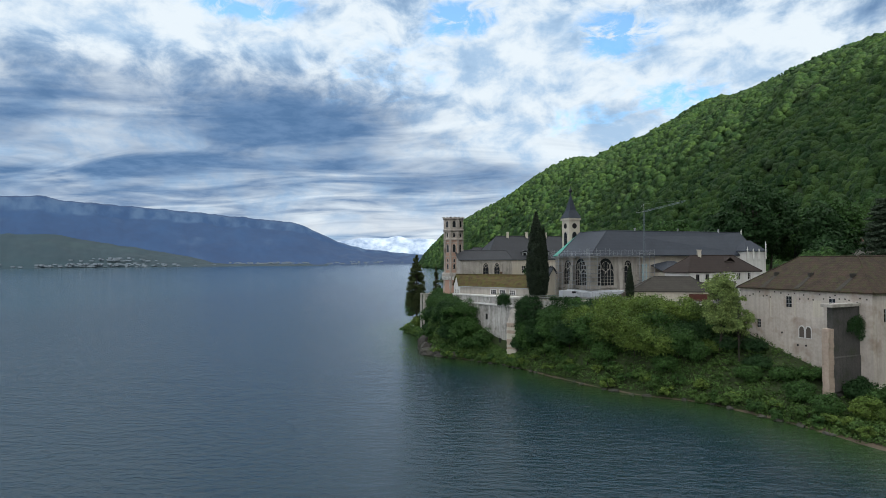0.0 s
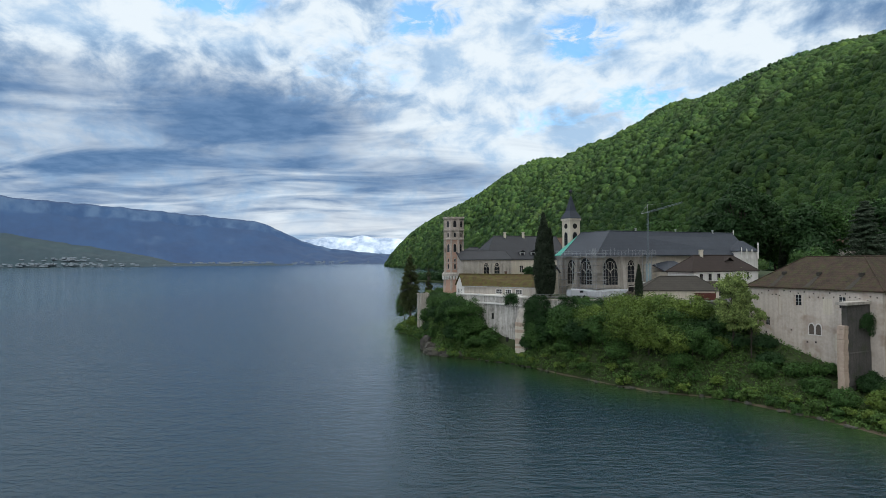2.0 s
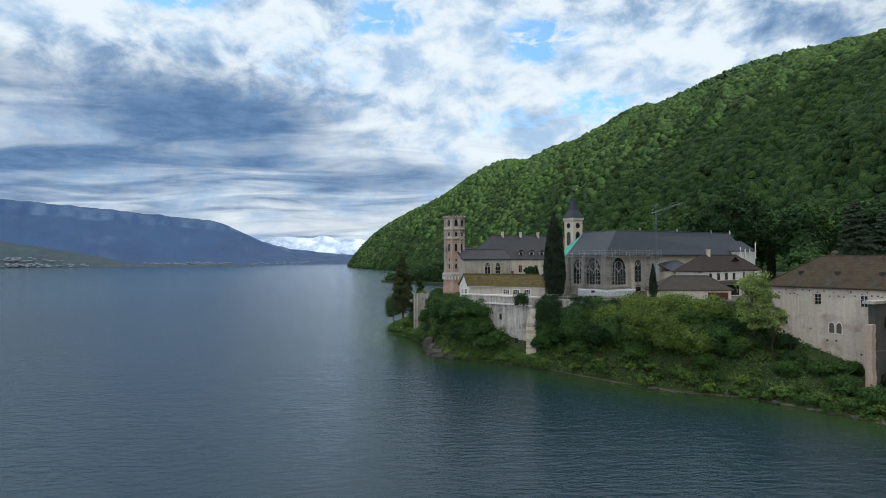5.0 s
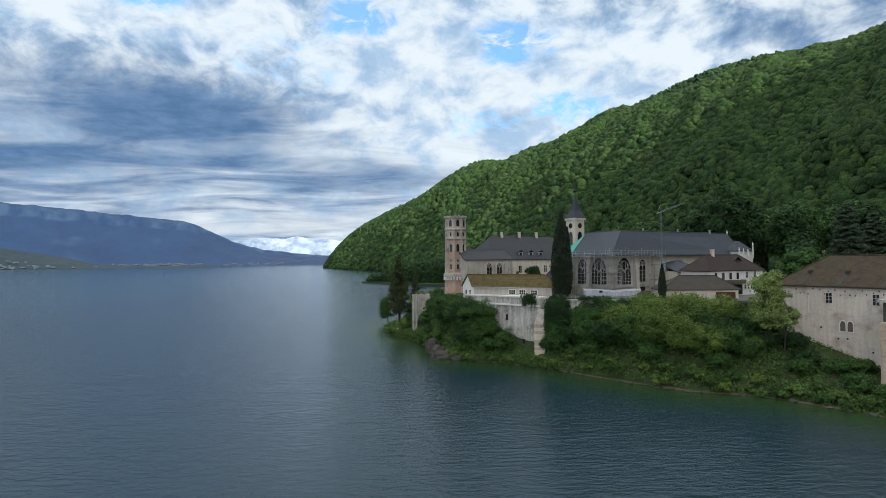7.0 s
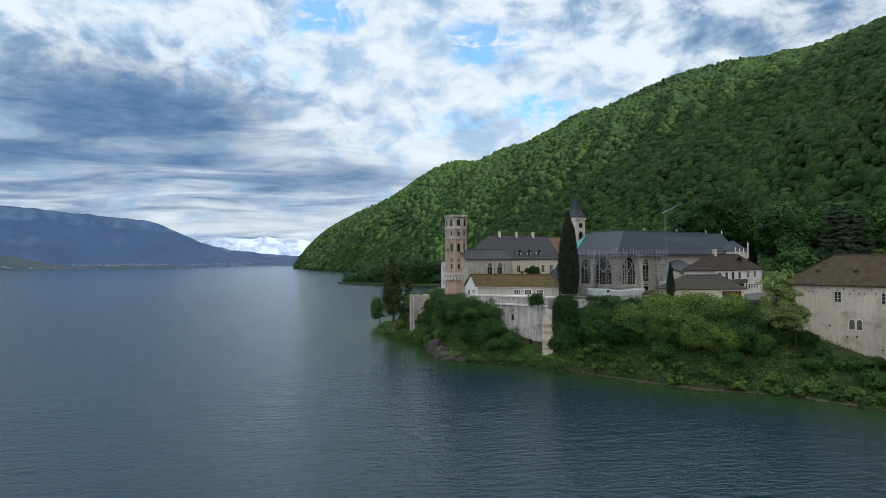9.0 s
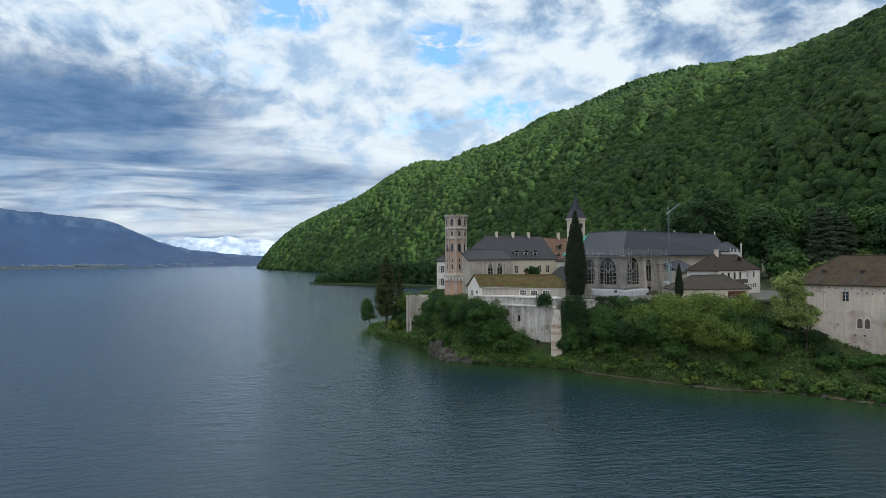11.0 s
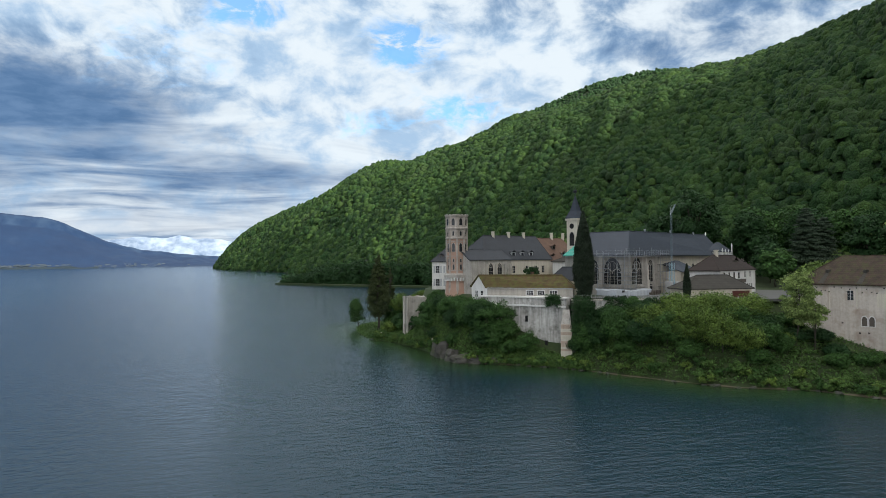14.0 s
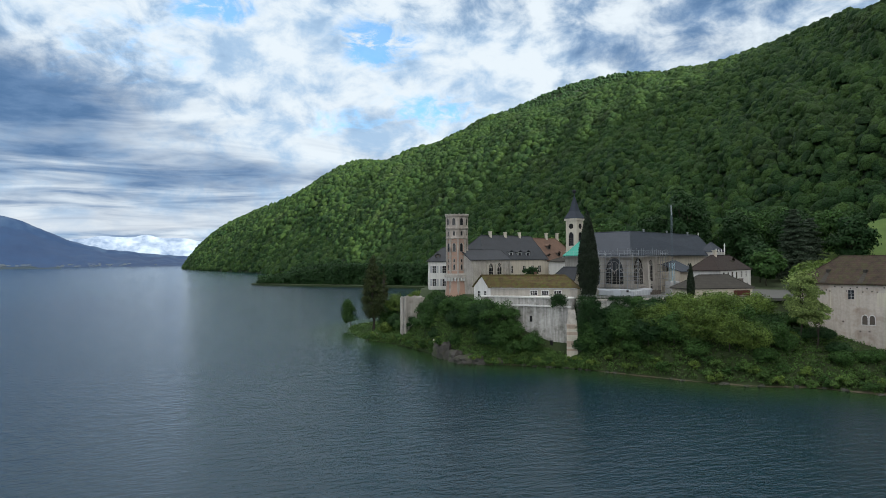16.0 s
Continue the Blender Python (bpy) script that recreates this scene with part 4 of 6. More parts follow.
def build_barn():
    t = thing("barn", "old pale plastered stone barn with a mossy hipped tile roof", "barn")
    bm = bmesh.new()
    solid(bm, [BARN(0, 0), BARN(25.3, 0), BARN(25.3, 30), BARN(11, 30), BARN(11, 15), BARN(0, 15)], -0.5, 20.5)
    wall = part("wall", bm, "plaster", t)
    l_roof(t, BARN, 25.3, 15, 11, 25.3, 30, 20.5, 26.5, 18.5, 7.6, 24, 7.5, "tile", mirror=True)
    for a, z, w, h in ((10.6, 17.0, 1.1, 2.0), (18.7, 17.0, 1.1, 2.0), (4.2, 12.6, 0.8, 1.6)):
        window(t, *BARN_F, a, z, w, h, bars=(1, 2), wall_mat="plaster", frame_mat="shutter")
    for a in (13.0, 14.3):
        window(t, *BARN_F, a, 11.6, 0.95, 2.0, arched=True, bars=(0, 0), wall_mat="white", pane="woodgrey")
    side = (BARN(25.3, 0), BARN(25.3, 30))
    window(t, *side, 3.4, 15.4, 1.1, 2.2, bars=(1, 2), wall_mat="plaster", frame_mat="shutter")
    # putlog holes under the eaves and small openings
    rng = random.Random(4)
    holes = []
    for i in range(26):
        a = 1.2 + i * 0.93 + rng.uniform(-0.3, 0.3)
        z = 19.3 + rng.uniform(-0.9, 0.4)
        holes.append((a, z, 0.24))
    for a, z in ((8.9, 11.9), (3.6, 10.9), (12.0, 9.9), (13.6, 10.0), (20.3, 9.0), (20.4, 7.6), (17.9, 7.9)):
        holes.append((a, z, 0.32))
    for a, z, h in holes:
        bm = bmesh.new()
        box(bm, BARN(a, 0), BARN(a + h, 0), 0, z, z + h, 0.015)
        part("putlog_hole", bm, "dark", wall)
    # blocked door and patches of bare stone
    for a, z, w, h in ((15.2, 15.6, 1.6, 2.9), (6.6, 14.8, 0.2, 4.6), (11.6, 15.2, 0.25, 4.0), (17.3, 9.0, 2.4, 3.2), (18.8, 14.0, 1.2, 1.4)):
        bm = bmesh.new()
        box(bm, BARN(a, 0), BARN(a + w, 0), 0, z, z + h, 0.012)
        bmesh.ops.subdivide_edges(bm, edges=bm.edges[:], cuts=3)
        for v in bm.verts:
            s = 0.25 * noise.noise(v.co * 1.3)
            v.co.x += s * 0.455
            v.co.y -= s * 0.89
            v.co.z += 0.3 * noise.noise(v.co * 1.7 + Vector((5, 0, 0)))
        part("bare_patch", bm, "cream", wall, "patch where the plaster has worn off")
    # three slipped strips and small vents on the roof
    for a in (5.2, 12.2, 19.8):
        bm = bmesh.new()

        def on_roof(u, f):
            p, q = Vector((*BARN(u, -0.5), 20.4)), Vector((*BARN(u, 7.6), 26.5))
            return p.lerp(q, f) + Vector((0, 0, 0.06))
        slab(bm, [on_roof(a - 0.5, 0.02), on_roof(a + 0.5, 0.02), on_roof(a + 1.0, 0.38), on_roof(a + 0.4, 0.38)], 0.05)
        part("repair_strip", bm, "tile_grey", t, "paler patched strip of tiles")
        bm = bmesh.new()
        q = on_roof(a + 0.7, 0.42)
        solid(bm, [(q.x - 0.4, q.y - 0.3), (q.x + 0.4, q.y - 0.3), (q.x + 0.4, q.y + 0.3), (q.x - 0.4, q.y + 0.3)], q.z - 0.3, q.z + 0.45)
        part("roof_vent", bm, "tile_grey", t)
    return t


build_barn()


def build_buttress():
    t = thing("ruined_buttress", "dark ruined masonry buttress with a pink stone edge", "buttress")
    bm = bmesh.new()
    p, n = Vector(BARN(23.4, -8.3)), Vector((0.890, 0.455))
    d = Vector((0.455, -0.890))
    levels = [(-0.5, 0.25), (4.0, 0.2), (4.3, 0.0), (9.8, 0.0), (10.0, 0.12), (18.3, 0.12)]
    vs = []
    for z, ins in levels:
        q = p + n * (1.3 + ins)
        ring = [q - d * 1.1, q - d * ins, q + n * (6.9 - ins) - d * ins, q + n * (6.9 - ins) - d * 1.1]
        vs.append([bm.verts.new((*c, z + (0.6 * noise.noise(Vector((c.x, c.y, z))) if z > 18 else 0))) for c in ring])
    for a, b in zip(vs, vs[1:]):
        for i in range(4):
            j = (i + 1) % 4
            bm.faces.new((a[i], a[j], b[j], b[i]))
    bm.faces.new(vs[-1])
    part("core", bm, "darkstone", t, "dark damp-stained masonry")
    rng = random.Random(2)
    z = -0.5
    while z < 14.4:
        bm = bmesh.new()
        h = rng.uniform(0.55, 0.95)
        o = rng.uniform(-0.06, 0.06)
        a, b = p - d * 1.1 + n * o, p + d * (0.02 + o)
        solid(bm, [a, b, b + n * 1.32, a + n * 1.32], z, min(z + h - 0.04, 14.6))
        part("edge_stone", bm, "pinkstone", t)
        z += h
    bm = bmesh.new()
    q = p + n * 0.9
    solid(bm, [q - d * 1.7 - n * 0.2, q + d * 0.2 - n * 0.2, q + n * 7.2 + d * 0.2, q + n * 7.2 - d * 1.7], 18.1, 18.6)
    part("coping", bm, "stone", t)
    return t


build_buttress()

# the abbey church
CHURCH = frame_of((27.0, 153.8), (0.906, 0.423))
CH_FRONT, CH_SIDE = (CHURCH(0, 0), CHURCH(57, 0)), (CHURCH(0, 14.5), CHURCH(0, 0))


def build_church():
    t = thing("abbey_church", "grey stone gothic abbey church under a dark slate roof", "church")
    c = CHURCH
    bm = bmesh.new()
    solid(bm, [c(0, 0), c(15.4, 0), c(15.4, 22.5), c(3.6, 22.5), c(0, 14.5)], 15.5, 27.2)
    part("choir_wall", bm, "stone", t)
    bm = bmesh.new()
    solid(bm, [c(15.4, 0.8), c(57, 0.8), c(57, 11.5), c(15.4, 11.5)], 15.5, 27.2)
    part("nave_wall", bm, "cream", t)
    l_roof(t, c, 57, 11.5, 3.6, 15.4, 22.9, 27.3, 33.8, 8.2, 4.4, 17.0, 56.6, "slate", hip_mat="green_sheet")
    # large traceried windows
    window(t, *CH_FRONT, 4.4, 19.4, 5.0, 7.0, arched=True, bars=(4, 3), tracery=True, frame_mat="stone")
    window(t, *CH_FRONT, 11.4, 20.0, 2.3, 5.8, arched=True, bars=(1, 3), tracery=True, frame_mat="stone")
    window(t, *CH_SIDE, 10.0, 19.4, 5.2, 7.0, arched=True, bars=(4, 3), tracery=True, frame_mat="stone")
    window(t, *CH_SIDE, 4.0, 19.4, 3.6, 6.6, arched=True, bars=(2, 3), tracery=True, frame_mat="stone")
    for a in (24, 31, 38, 45):
        window(t, c(0, 0.8), c(57, 0.8), a, 20.0, 1.5, 4.6, arched=True, bars=(1, 2))
    bm = bmesh.new()
    box(bm, c(10.5, 0), c(12.3, 0), 0, 16.6, 19.2, 0.05)
    part("door", bm, "dark", t, "dark open doorway")
    # stepped buttresses with pinnacles
    for a, n, da, dn in ((0.1, -0.1, -0.55, -0.55), (8.4, 0, 0, -0.9), (14.6, 0, 0, -0.8), (-0.1, 7.6, -0.9, 0), (-0.1, 14.3, -0.9, 0)):
        bm = bmesh.new()
        for z0, z1, k in ((15.5, 20.5, 1.25), (20.5, 24.6, 1.0), (24.6, 27.0, 0.7)):
            x0, x1 = sorted((a - 0.55, a + 0.55))
            if dn and not da:
                solid(bm, [c(x0, dn * k - 0.1), c(x1, dn * k - 0.1), c(x1, 0.1), c(x0, 0.1)], z0, z1)
            elif da and not dn:
                solid(bm, [c(da * k - 0.1, n - 0.55), c(0.1, n - 0.55), c(0.1, n + 0.55), c(da * k - 0.1, n + 0.55)], z0, z1)
            else:
                solid(bm, [c(da * k - 0.2, dn * k - 0.2), c(0.6, dn * k - 0.2), c(0.6, 0.6), c(da * k - 0.2, 0.6)], z0, z1)
        part("buttress", bm, "stone", t)
    for p, q in ((CH_FRONT[0], CHURCH(15.4, 0)), CH_SIDE):
        for z0, z1, out in ((26.7, 27.1, 0.35), (18.7, 19.0, 0.22)):
            bm = bmesh.new()
            box(bm, p, q, 0, z0, z1, out)
            part("string_course", bm, "stone", t)
    # the west front's attached roof and pinnacles
    bm = bmesh.new()
    solid(bm, [c(50, -2.6), c(57.5, -2.6), c(57.5, 2), c(50, 2)], 15.5, 28.4)
    porch = part("front_turret", bm, "white", t, "white carved stone front")
    bm = bmesh.new()
    f = [(*c(49.6, -2.9), 28.3), (*c(57.9, -2.9), 28.3), (*c(57.9, 2.4), 28.3), (*c(49.6, 2.4), 28.3)]
    top = [(*c(52.6, 0), 31.3), (*c(54.6, 0), 31.3)]
    slab(bm, [f[0], f[1], top[1], top[0]], 0.2)
    slab(bm, [f[2], f[3], top[0], top[1]], 0.2)
    slab(bm, [f[1], f[2], top[1]], 0.2)
    slab(bm, [f[3], f[0], top[0]], 0.2)
    part("turret_roof", bm, "slate", porch)
    for a, n, z in ((50.2, -2.9, 29.4), (52.4, -2.9, 29.0), (54.6, -2.9, 29.0), (57.2, -2.9, 31.0), (57.4, 5.6, 34.9)):
        bm = bmesh.new()
        ring_stack(bm, c(a, n), [(26, 0.24), (z - 1.0, 0.2), (z - 0.9, 0.3), (z, 0.05)], 4, 0.3)
        part("pinnacle", bm, "white", porch)
    # a low slate-roofed chapel against the nave
    bm = bmesh.new()
    solid(bm, [c(20, -4.5), c(30, -4.5), c(30, 0.9), c(20, 0.9)], 15.5, 22.6)
    side = part("side_chapel", bm, "cream", t)
    bm = bmesh.new()
    e = [(*c(19.6, -5), 22.5), (*c(30.4, -5), 22.5), (*c(30.4, 0.9), 24.6), (*c(19.6, 0.9), 24.6)]
    pk = [(*c(24, -0.4), 25.6), (*c(26.5, -0.4), 25.6)]
    slab(bm, [e[0], e[1], pk[1], pk[0]], 0.2)
    slab(bm, [e[1], e[2], pk[1]], 0.2)
    slab(bm, [e[3], e[0], pk[0]], 0.2)
    part("chapel_roof", bm, "slate", side)
    for a in (18, 33, 48):
        chimney(t, c(a, 5.2), 32, 34.5, 0.18, "steel")
    return t


build_church()


def build_bell_tower():
    t = thing("bell_tower", "square cream bell tower with a pyramidal slate spire", "bell tower")
    f = frame_of((24.7, 175.6), (0.906, 0.423))
    s = 3.7
    bm = bmesh.new()
    solid(bm, [f(0, 0), f(s, 0), f(s, s), f(0, s)], 15.5, 38.2)
    part("shaft", bm, "cream", t)
    bm = bmesh.new()
    solid(bm, [f(-0.3, -0.3), f(s + 0.3, -0.3), f(s + 0.3, s + 0.3), f(-0.3, s + 0.3)], 37.7, 38.3)
    part("cornice", bm, "cream", t)
    bm = bmesh.new()
    b = [(-0.4, -0.4), (s + 0.4, -0.4), (s + 0.4, s + 0.4), (-0.4, s + 0.4)]
    mid = [(0.7, 0.7), (s - 0.7, 0.7), (s - 0.7, s - 0.7), (0.7, s - 0.7)]
    lo, md = [bm.verts.new((*f(*q), 38.3)) for q in b], [bm.verts.new((*f(*q), 40.6)) for q in mid]
    tip = bm.verts.new((*f(s / 2, s / 2), 45.6))
    for i in range(4):
        j = (i + 1) % 4
        bm.faces.new((lo[i], lo[j], md[j], md[i]))
        bm.faces.new((md[i], md[j], tip))
    bm.faces.new(lo[::-1])
    part("spire", bm, "slate", t)
    bm = bmesh.new()
    x, y = f(s / 2, s / 2)
    ring_stack(bm, (x, y), [(45.0, 0.10), (46.0, 0.12), (46.1, 0.45), (46.5, 0.62), (46.9, 0.45), (47.0, 0.08), (48.0, 0.04)], 8)
    part("finial", bm, "slate_old", t)
    for p, q in ((f(0, 0), f(s, 0)), (f(0, s), f(0, 0))):
        window(t, p, q, s / 2, 30.2, 1.6, 4.0, arched=True, bars=(0, 4), frame_mat="woodgrey")
        o, d, n = frame2(p, q)
        cc = o + d * s / 2 - n * 0.05
        bm = bmesh.new()
        ring = [bm.verts.new((cc.x + d.x * 0.8 * math.cos(k * math.pi / 8), cc.y + d.y * 0.8 * math.cos(k * math.pi / 8), 36.0 + 0.8 * math.sin(k * math.pi / 8))) for k in range(16)]
        bm.faces.new(ring)
        part("clock_opening", bm, "dark", t, "dark round opening")
    return t


build_bell_tower()

# convent ranges behind
CONV = ((1.0, 190.4), (29.0, 201.0))
conv = block("convent_range", *CONV, 14.5, 15, 26.3, "cream", "slate_old", 7.8, (6, 0.3), "long cream convent range with a dark slate roof")
for at in (13.5, 17.5, 21.5):
    dormer(conv, *CONV, at, 1.0, 26.7, 1.7, 1.9, "slate_old", "shutter")
for at in (10, 17, 24):
    chimney(conv, (CONV[0][0] + 0.935 * at - 0.354 * 7, CONV[0][1] + 0.354 * at + 0.935 * 7), 33, 35.2, 0.4)
for at in (12.5, 18.5, 22.5, 26):
    window(conv, *CONV, at, 21.9, 1.2, 2.2, bars=(1, 2), wall_mat="cream")
RED = ((29.0, 201.0), (45.0, 207.0))
red = block("east_range", *RED, 14, 15, 26.0, "cream", "tile_red", 7.6, (0.3, 4), "cream convent range with a red-brown tile roof")
for at, z in ((2.0, 26.4), (7.5, 27.2), (4.8, 29.6)):
    dormer(red, *RED, at, 0.9 if z < 28 else 3.0, z, 1.5, 1.3, "tile_red", "woodgrey")
for at in (1.5, 4.5, 7.5, 10.5):
    window(red, *RED, at, 21.6, 1.3, 2.6, bars=(1, 2), wall_mat="white", frame_mat="shutter")
for at in (8, 14):
    chimney(red, (29 + 0.936 * at - 2.5, 201 + 0.351 * at + 6.5), 32.5, 35.4, 0.4)
LOW = ((31.5, 190.0), (40, 193.2))
low = block("low_annex", *LOW, 9, 15, 25.6, "white", "tile_grey", 1.4, (1.5, 1.5), "low white annex with a flat grey roof")
for at in (2.0, 5.5):
    window(low, *LOW, at, 21.4, 1.3, 2.8, bars=(1, 3), frame_mat="shutter", wall_mat="white")

WEST = ((-10.2, 210.2), (2.5, 206.4))
west = block("guest_wing", *WEST, 11, 6, 25.9, "white", "slate_old", 4.6, (5, 5), "white rendered guest wing with a slate roof")
for at in (1.9, 5.2, 8.4):
    for z in (17.6, 21.9):
        window(west, *WEST, at, z, 1.2, 2.3, bars=(1, 2), wall_mat="white", frame_mat="shutter")
        o, d, n = frame2(*WEST)
        for s in (-1.05, 1.05):
            bm = bmesh.new()
            a = o + d * (at + s)
            box(bm, a - d * 0.33, a + d * 0.33, 0, z, z + 2.3, 0.05)
            part("shutter", bm, "shutter", west, "pale grey shutter")
for at in (3.2, 7.4):
    dormer(west, *WEST, at, 1.2, 26.2, 1.4, 1.7, "slate_old", "woodgrey")

CHAP = ((-7.4, 179.6), (8.4, 187.0))
chap = block("chapel", *CHAP, 8, 14, 26.3, "stone", "slate_old", 2.9, (0.2, 0.2), "grey stone chapel with pointed windows")
for at in (8.6, 12.4):
    window(chap, *CHAP, at, 20.9, 1.9, 4.2, arched=True, bars=(1, 2), wall_mat="cream", frame_mat="stone", tracery=True)
for at in (0.4, 6.6, 10.5, 14.4, 17.0):
    bm = bmesh.new()
    o, d, n = frame2(*CHAP)
    a = o + d * at
    box(bm, a - d * 0.3, a + d * 0.3, 0.1, 14, 25.0, 0.55)
    part("buttress", bm, "stone", chap)

# the round-topped tower by the lake
TOWER = (-9.6, 184.9)


def build_tower():
    t = thing("lake_tower", "octagonal brick and pale stone tower with arched openings", "tower")
    turn = math.pi / 8 + 0.12
    bm = bmesh.new()
    ring_stack(bm, TOWER, [(11, 4.0), (13.5, 3.7), (20.6, 3.15)], 8, turn)
    part("base", bm, "brick", t, "battered pink brick base")
    bm = bmesh.new()
    ring_stack(bm, TOWER, [(20.6, 3.2), (21.0, 3.3), (21.1, 3.7), (21.9, 3.75), (22.0, 3.55), (22.3, 3.5)], 16, turn)
    part("gallery", bm, "stone", t)
    bm = bmesh.new()
    for i in range(24):
        a = turn + 2 * math.pi * i / 24
        q = Vector((TOWER[0] + 3.45 * math.cos(a), TOWER[1] + 3.45 * math.sin(a)))
        r, s = Vector((math.cos(a), math.sin(a))), Vector((-math.sin(a), math.cos(a)))
        solid(bm, [q - s * 0.2 - r * 0.4, q - s * 0.2 + r * 0.25, q + s * 0.2 + r * 0.25, q + s * 0.2 - r * 0.4], 20.1, 21.1)
    part("corbels", bm, "white", t, "row of pale stone corbels")
    bm = bmesh.new()
    ring_stack(bm, TOWER, [(22.2, 2.95), (32.4, 2.85)], 8, turn)
    part("shaft", bm, "brick", t, "pink brick shaft")
    bm = bmesh.new()
    ring_stack(bm, TOWER, [(32.2, 3.0), (32.4, 3.3), (32.7, 3.3), (32.8, 3.0), (34.9, 2.95), (35.0, 3.3), (35.5, 3.45), (35.7, 3.1), (38.6, 3.05), (38.7, 3.4), (39.2, 3.5), (39.3, 3.2)], 8, turn)
    part("lantern", bm, "towerstone", t, "pale stone lantern storey")
    for i in range(16):
        bm = bmesh.new()
        a = turn + 2 * math.pi * (i + 0.25) / 16
        q = Vector((TOWER[0] + 3.3 * math.cos(a), TOWER[1] + 3.3 * math.sin(a)))
        beam(bm, (q.x, q.y, 39.2), (q.x, q.y, 39.45), 0.28)
        part("merlon", bm, "stone", t)
    for i in range(8):
        a = turn + 2 * math.pi * i / 8
        bm = bmesh.new()
        x, y = TOWER[0] + 2.92 * math.cos(a), TOWER[1] + 2.92 * math.sin(a)
        ring_stack(bm, (x, y), [(11.5, 0.75), (20.4, 0.42), (20.5, 0.34), (38.6, 0.32)], 6, a)
        part("corner_pier", bm, "towerstone", t, "pale stone corner pier")
        b = turn + 2 * math.pi * (i + 1) / 8
        p, q = [(TOWER[0] + 2.93 * math.cos(k), TOWER[1] + 2.93 * math.sin(k)) for k in (a, b)]
        if math.sin((a + b) / 2) < 0.3:
            ln = (V2(q) - V2(p)).length
            for z, w, h, k in ((23.4, 0.55, 1.5, 1), (25.6, 0.4, 0.9, 1), (28.6, 0.85, 2.4, 1), (33.2, 0.6, 1.3, 1.03), (36.2, 0.95, 2.0, 1.06)):
                window(t, *[(TOWER[0] + (e[0] - TOWER[0]) * k, TOWER[1] + (e[1] - TOWER[1]) * k) for e in (p, q)], ln * k / 2, z, w, h, arched=True, bars=(0, 0), wall_mat="towerstone")
            for z in (23.0, 25.2, 27.2, 31.5):
                bm = bmesh.new()
                box(bm, p, q, 0, z, z + 0.22, 0.08)
                part("band", bm, "towerstone", t)
    return t


build_tower()

# boathouse and the terrace wall below it
BOAT = ((-6.8, 167.2), (11.2, 154.0))


def build_boathouse():
    t = block("boathouse", *BOAT, 7, 13.5, 19.0, "greyplaster", "tile_moss", 3.1, (0.1, 3.0), "long cream boathouse with a moss-covered tile roof", skew=((-8.9, 173.6), (15.2, 160.4)))
    o, d, n = frame2(*BOAT)
    for at in (11.3, 14.2, 17.4):
        window(t, *BOAT, at, 17.0, 1.7, 1.1, bars=(2, 1), wall_mat="white", frame_mat="white")
    gable = ((-8.99, 173.62), (-6.91, 167.18))
    bm = bmesh.new()
    g = [bm.verts.new((*p, z)) for p, z in ((((-8.98, 173.62)), 13.6), (((-6.9, 167.18)), 13.6), (((-6.9, 167.18)), 19.0), (((-7.95, 170.4)), 21.8), (((-8.98, 173.62)), 19.0))]
    bm.faces.new(g)
    part("gable_face", bm, "white", t, "white rendered gable end")
    for at in (2.2, 4.6):
        window(t, *gable, at, 16.4, 1.0, 1.4, bars=(1, 1), wall_mat="white")
    bm = bmesh.new()
    for z in (18.75,):
        p, q = o - n * 0.5, V2(BOAT[1]) - n * 0.5
        beam(bm, (*p, z), (*q, z), 0.07, 6)
    part("gutter", bm, "steel", t)
    chimney(t, (4.5, 163.6), 21.0, 22.7, 0.3, "tile_red")
    return t


build_boathouse()


def wall_run(name, label, pts, tops, bottom, thick, mat, cope):
    """A masonry wall along a line of points, with stepped courses and a coping."""
    t = thing(name, label, "wall")
    for i, (p, q) in enumerate(zip(pts, pts[1:])):
        bm = bmesh.new()
        box(bm, p, q, thick, bottom, tops[i])
        bmesh.ops.subdivide_edges(bm, edges=bm.edges[:], cuts=6)
        for v in bm.verts:
            if v.co.z < tops[i] - 0.1:
                k = 0.14 * noise.noise(v.co * 0.7)
                v.co.x += k
                v.co.y += k
        part("wall_face", bm, mat, t)
        bm = bmesh.new()
        box(bm, p, q, thick, tops[i], tops[i] + 0.35, 0.25)
        part("coping", bm, cope, t)
    return t


terrace = wall_run("terrace_wall", "tall weathered pale retaining wall stained with damp", [(-9, 168.5), (-2.0, 161.6), (7.2, 150.4)], [16.4, 16.4], -0.5, 3.5, "wallstone", "white")
o2, d2, n2 = frame2((-2.0, 161.6), (7.2, 150.4))
bm = bmesh.new()
for z in (14.3,):
    for p, q in (((-9, 168.5), (-2.0, 161.6)), ((-2.0, 161.6), (7.2, 150.4))):
        box(bm, p, q, 0, z, z + 0.4, 0.3)
part("string_course", bm, "white", terrace)
for at, z, w, h in ((3.6, 10.4, 0.6, 1.5), (8.9, 4.2, 0.8, 1.8)):
    bm = bmesh.new()
    p = o2 + d2 * at
    box(bm, p, p + d2 * w, 0, z, z + h, 0.2)
    part("niche", bm, "dark", terrace, "dark opening")
wall_run("garden_wall", "old ivy-grown terrace wall below the church", [(9.0, 151.2), (20, 145.6), (32, 137.0), (46, 131.0)], [15.9, 16.2, 16.0], 2, 2.0, "wallstone", "stone")


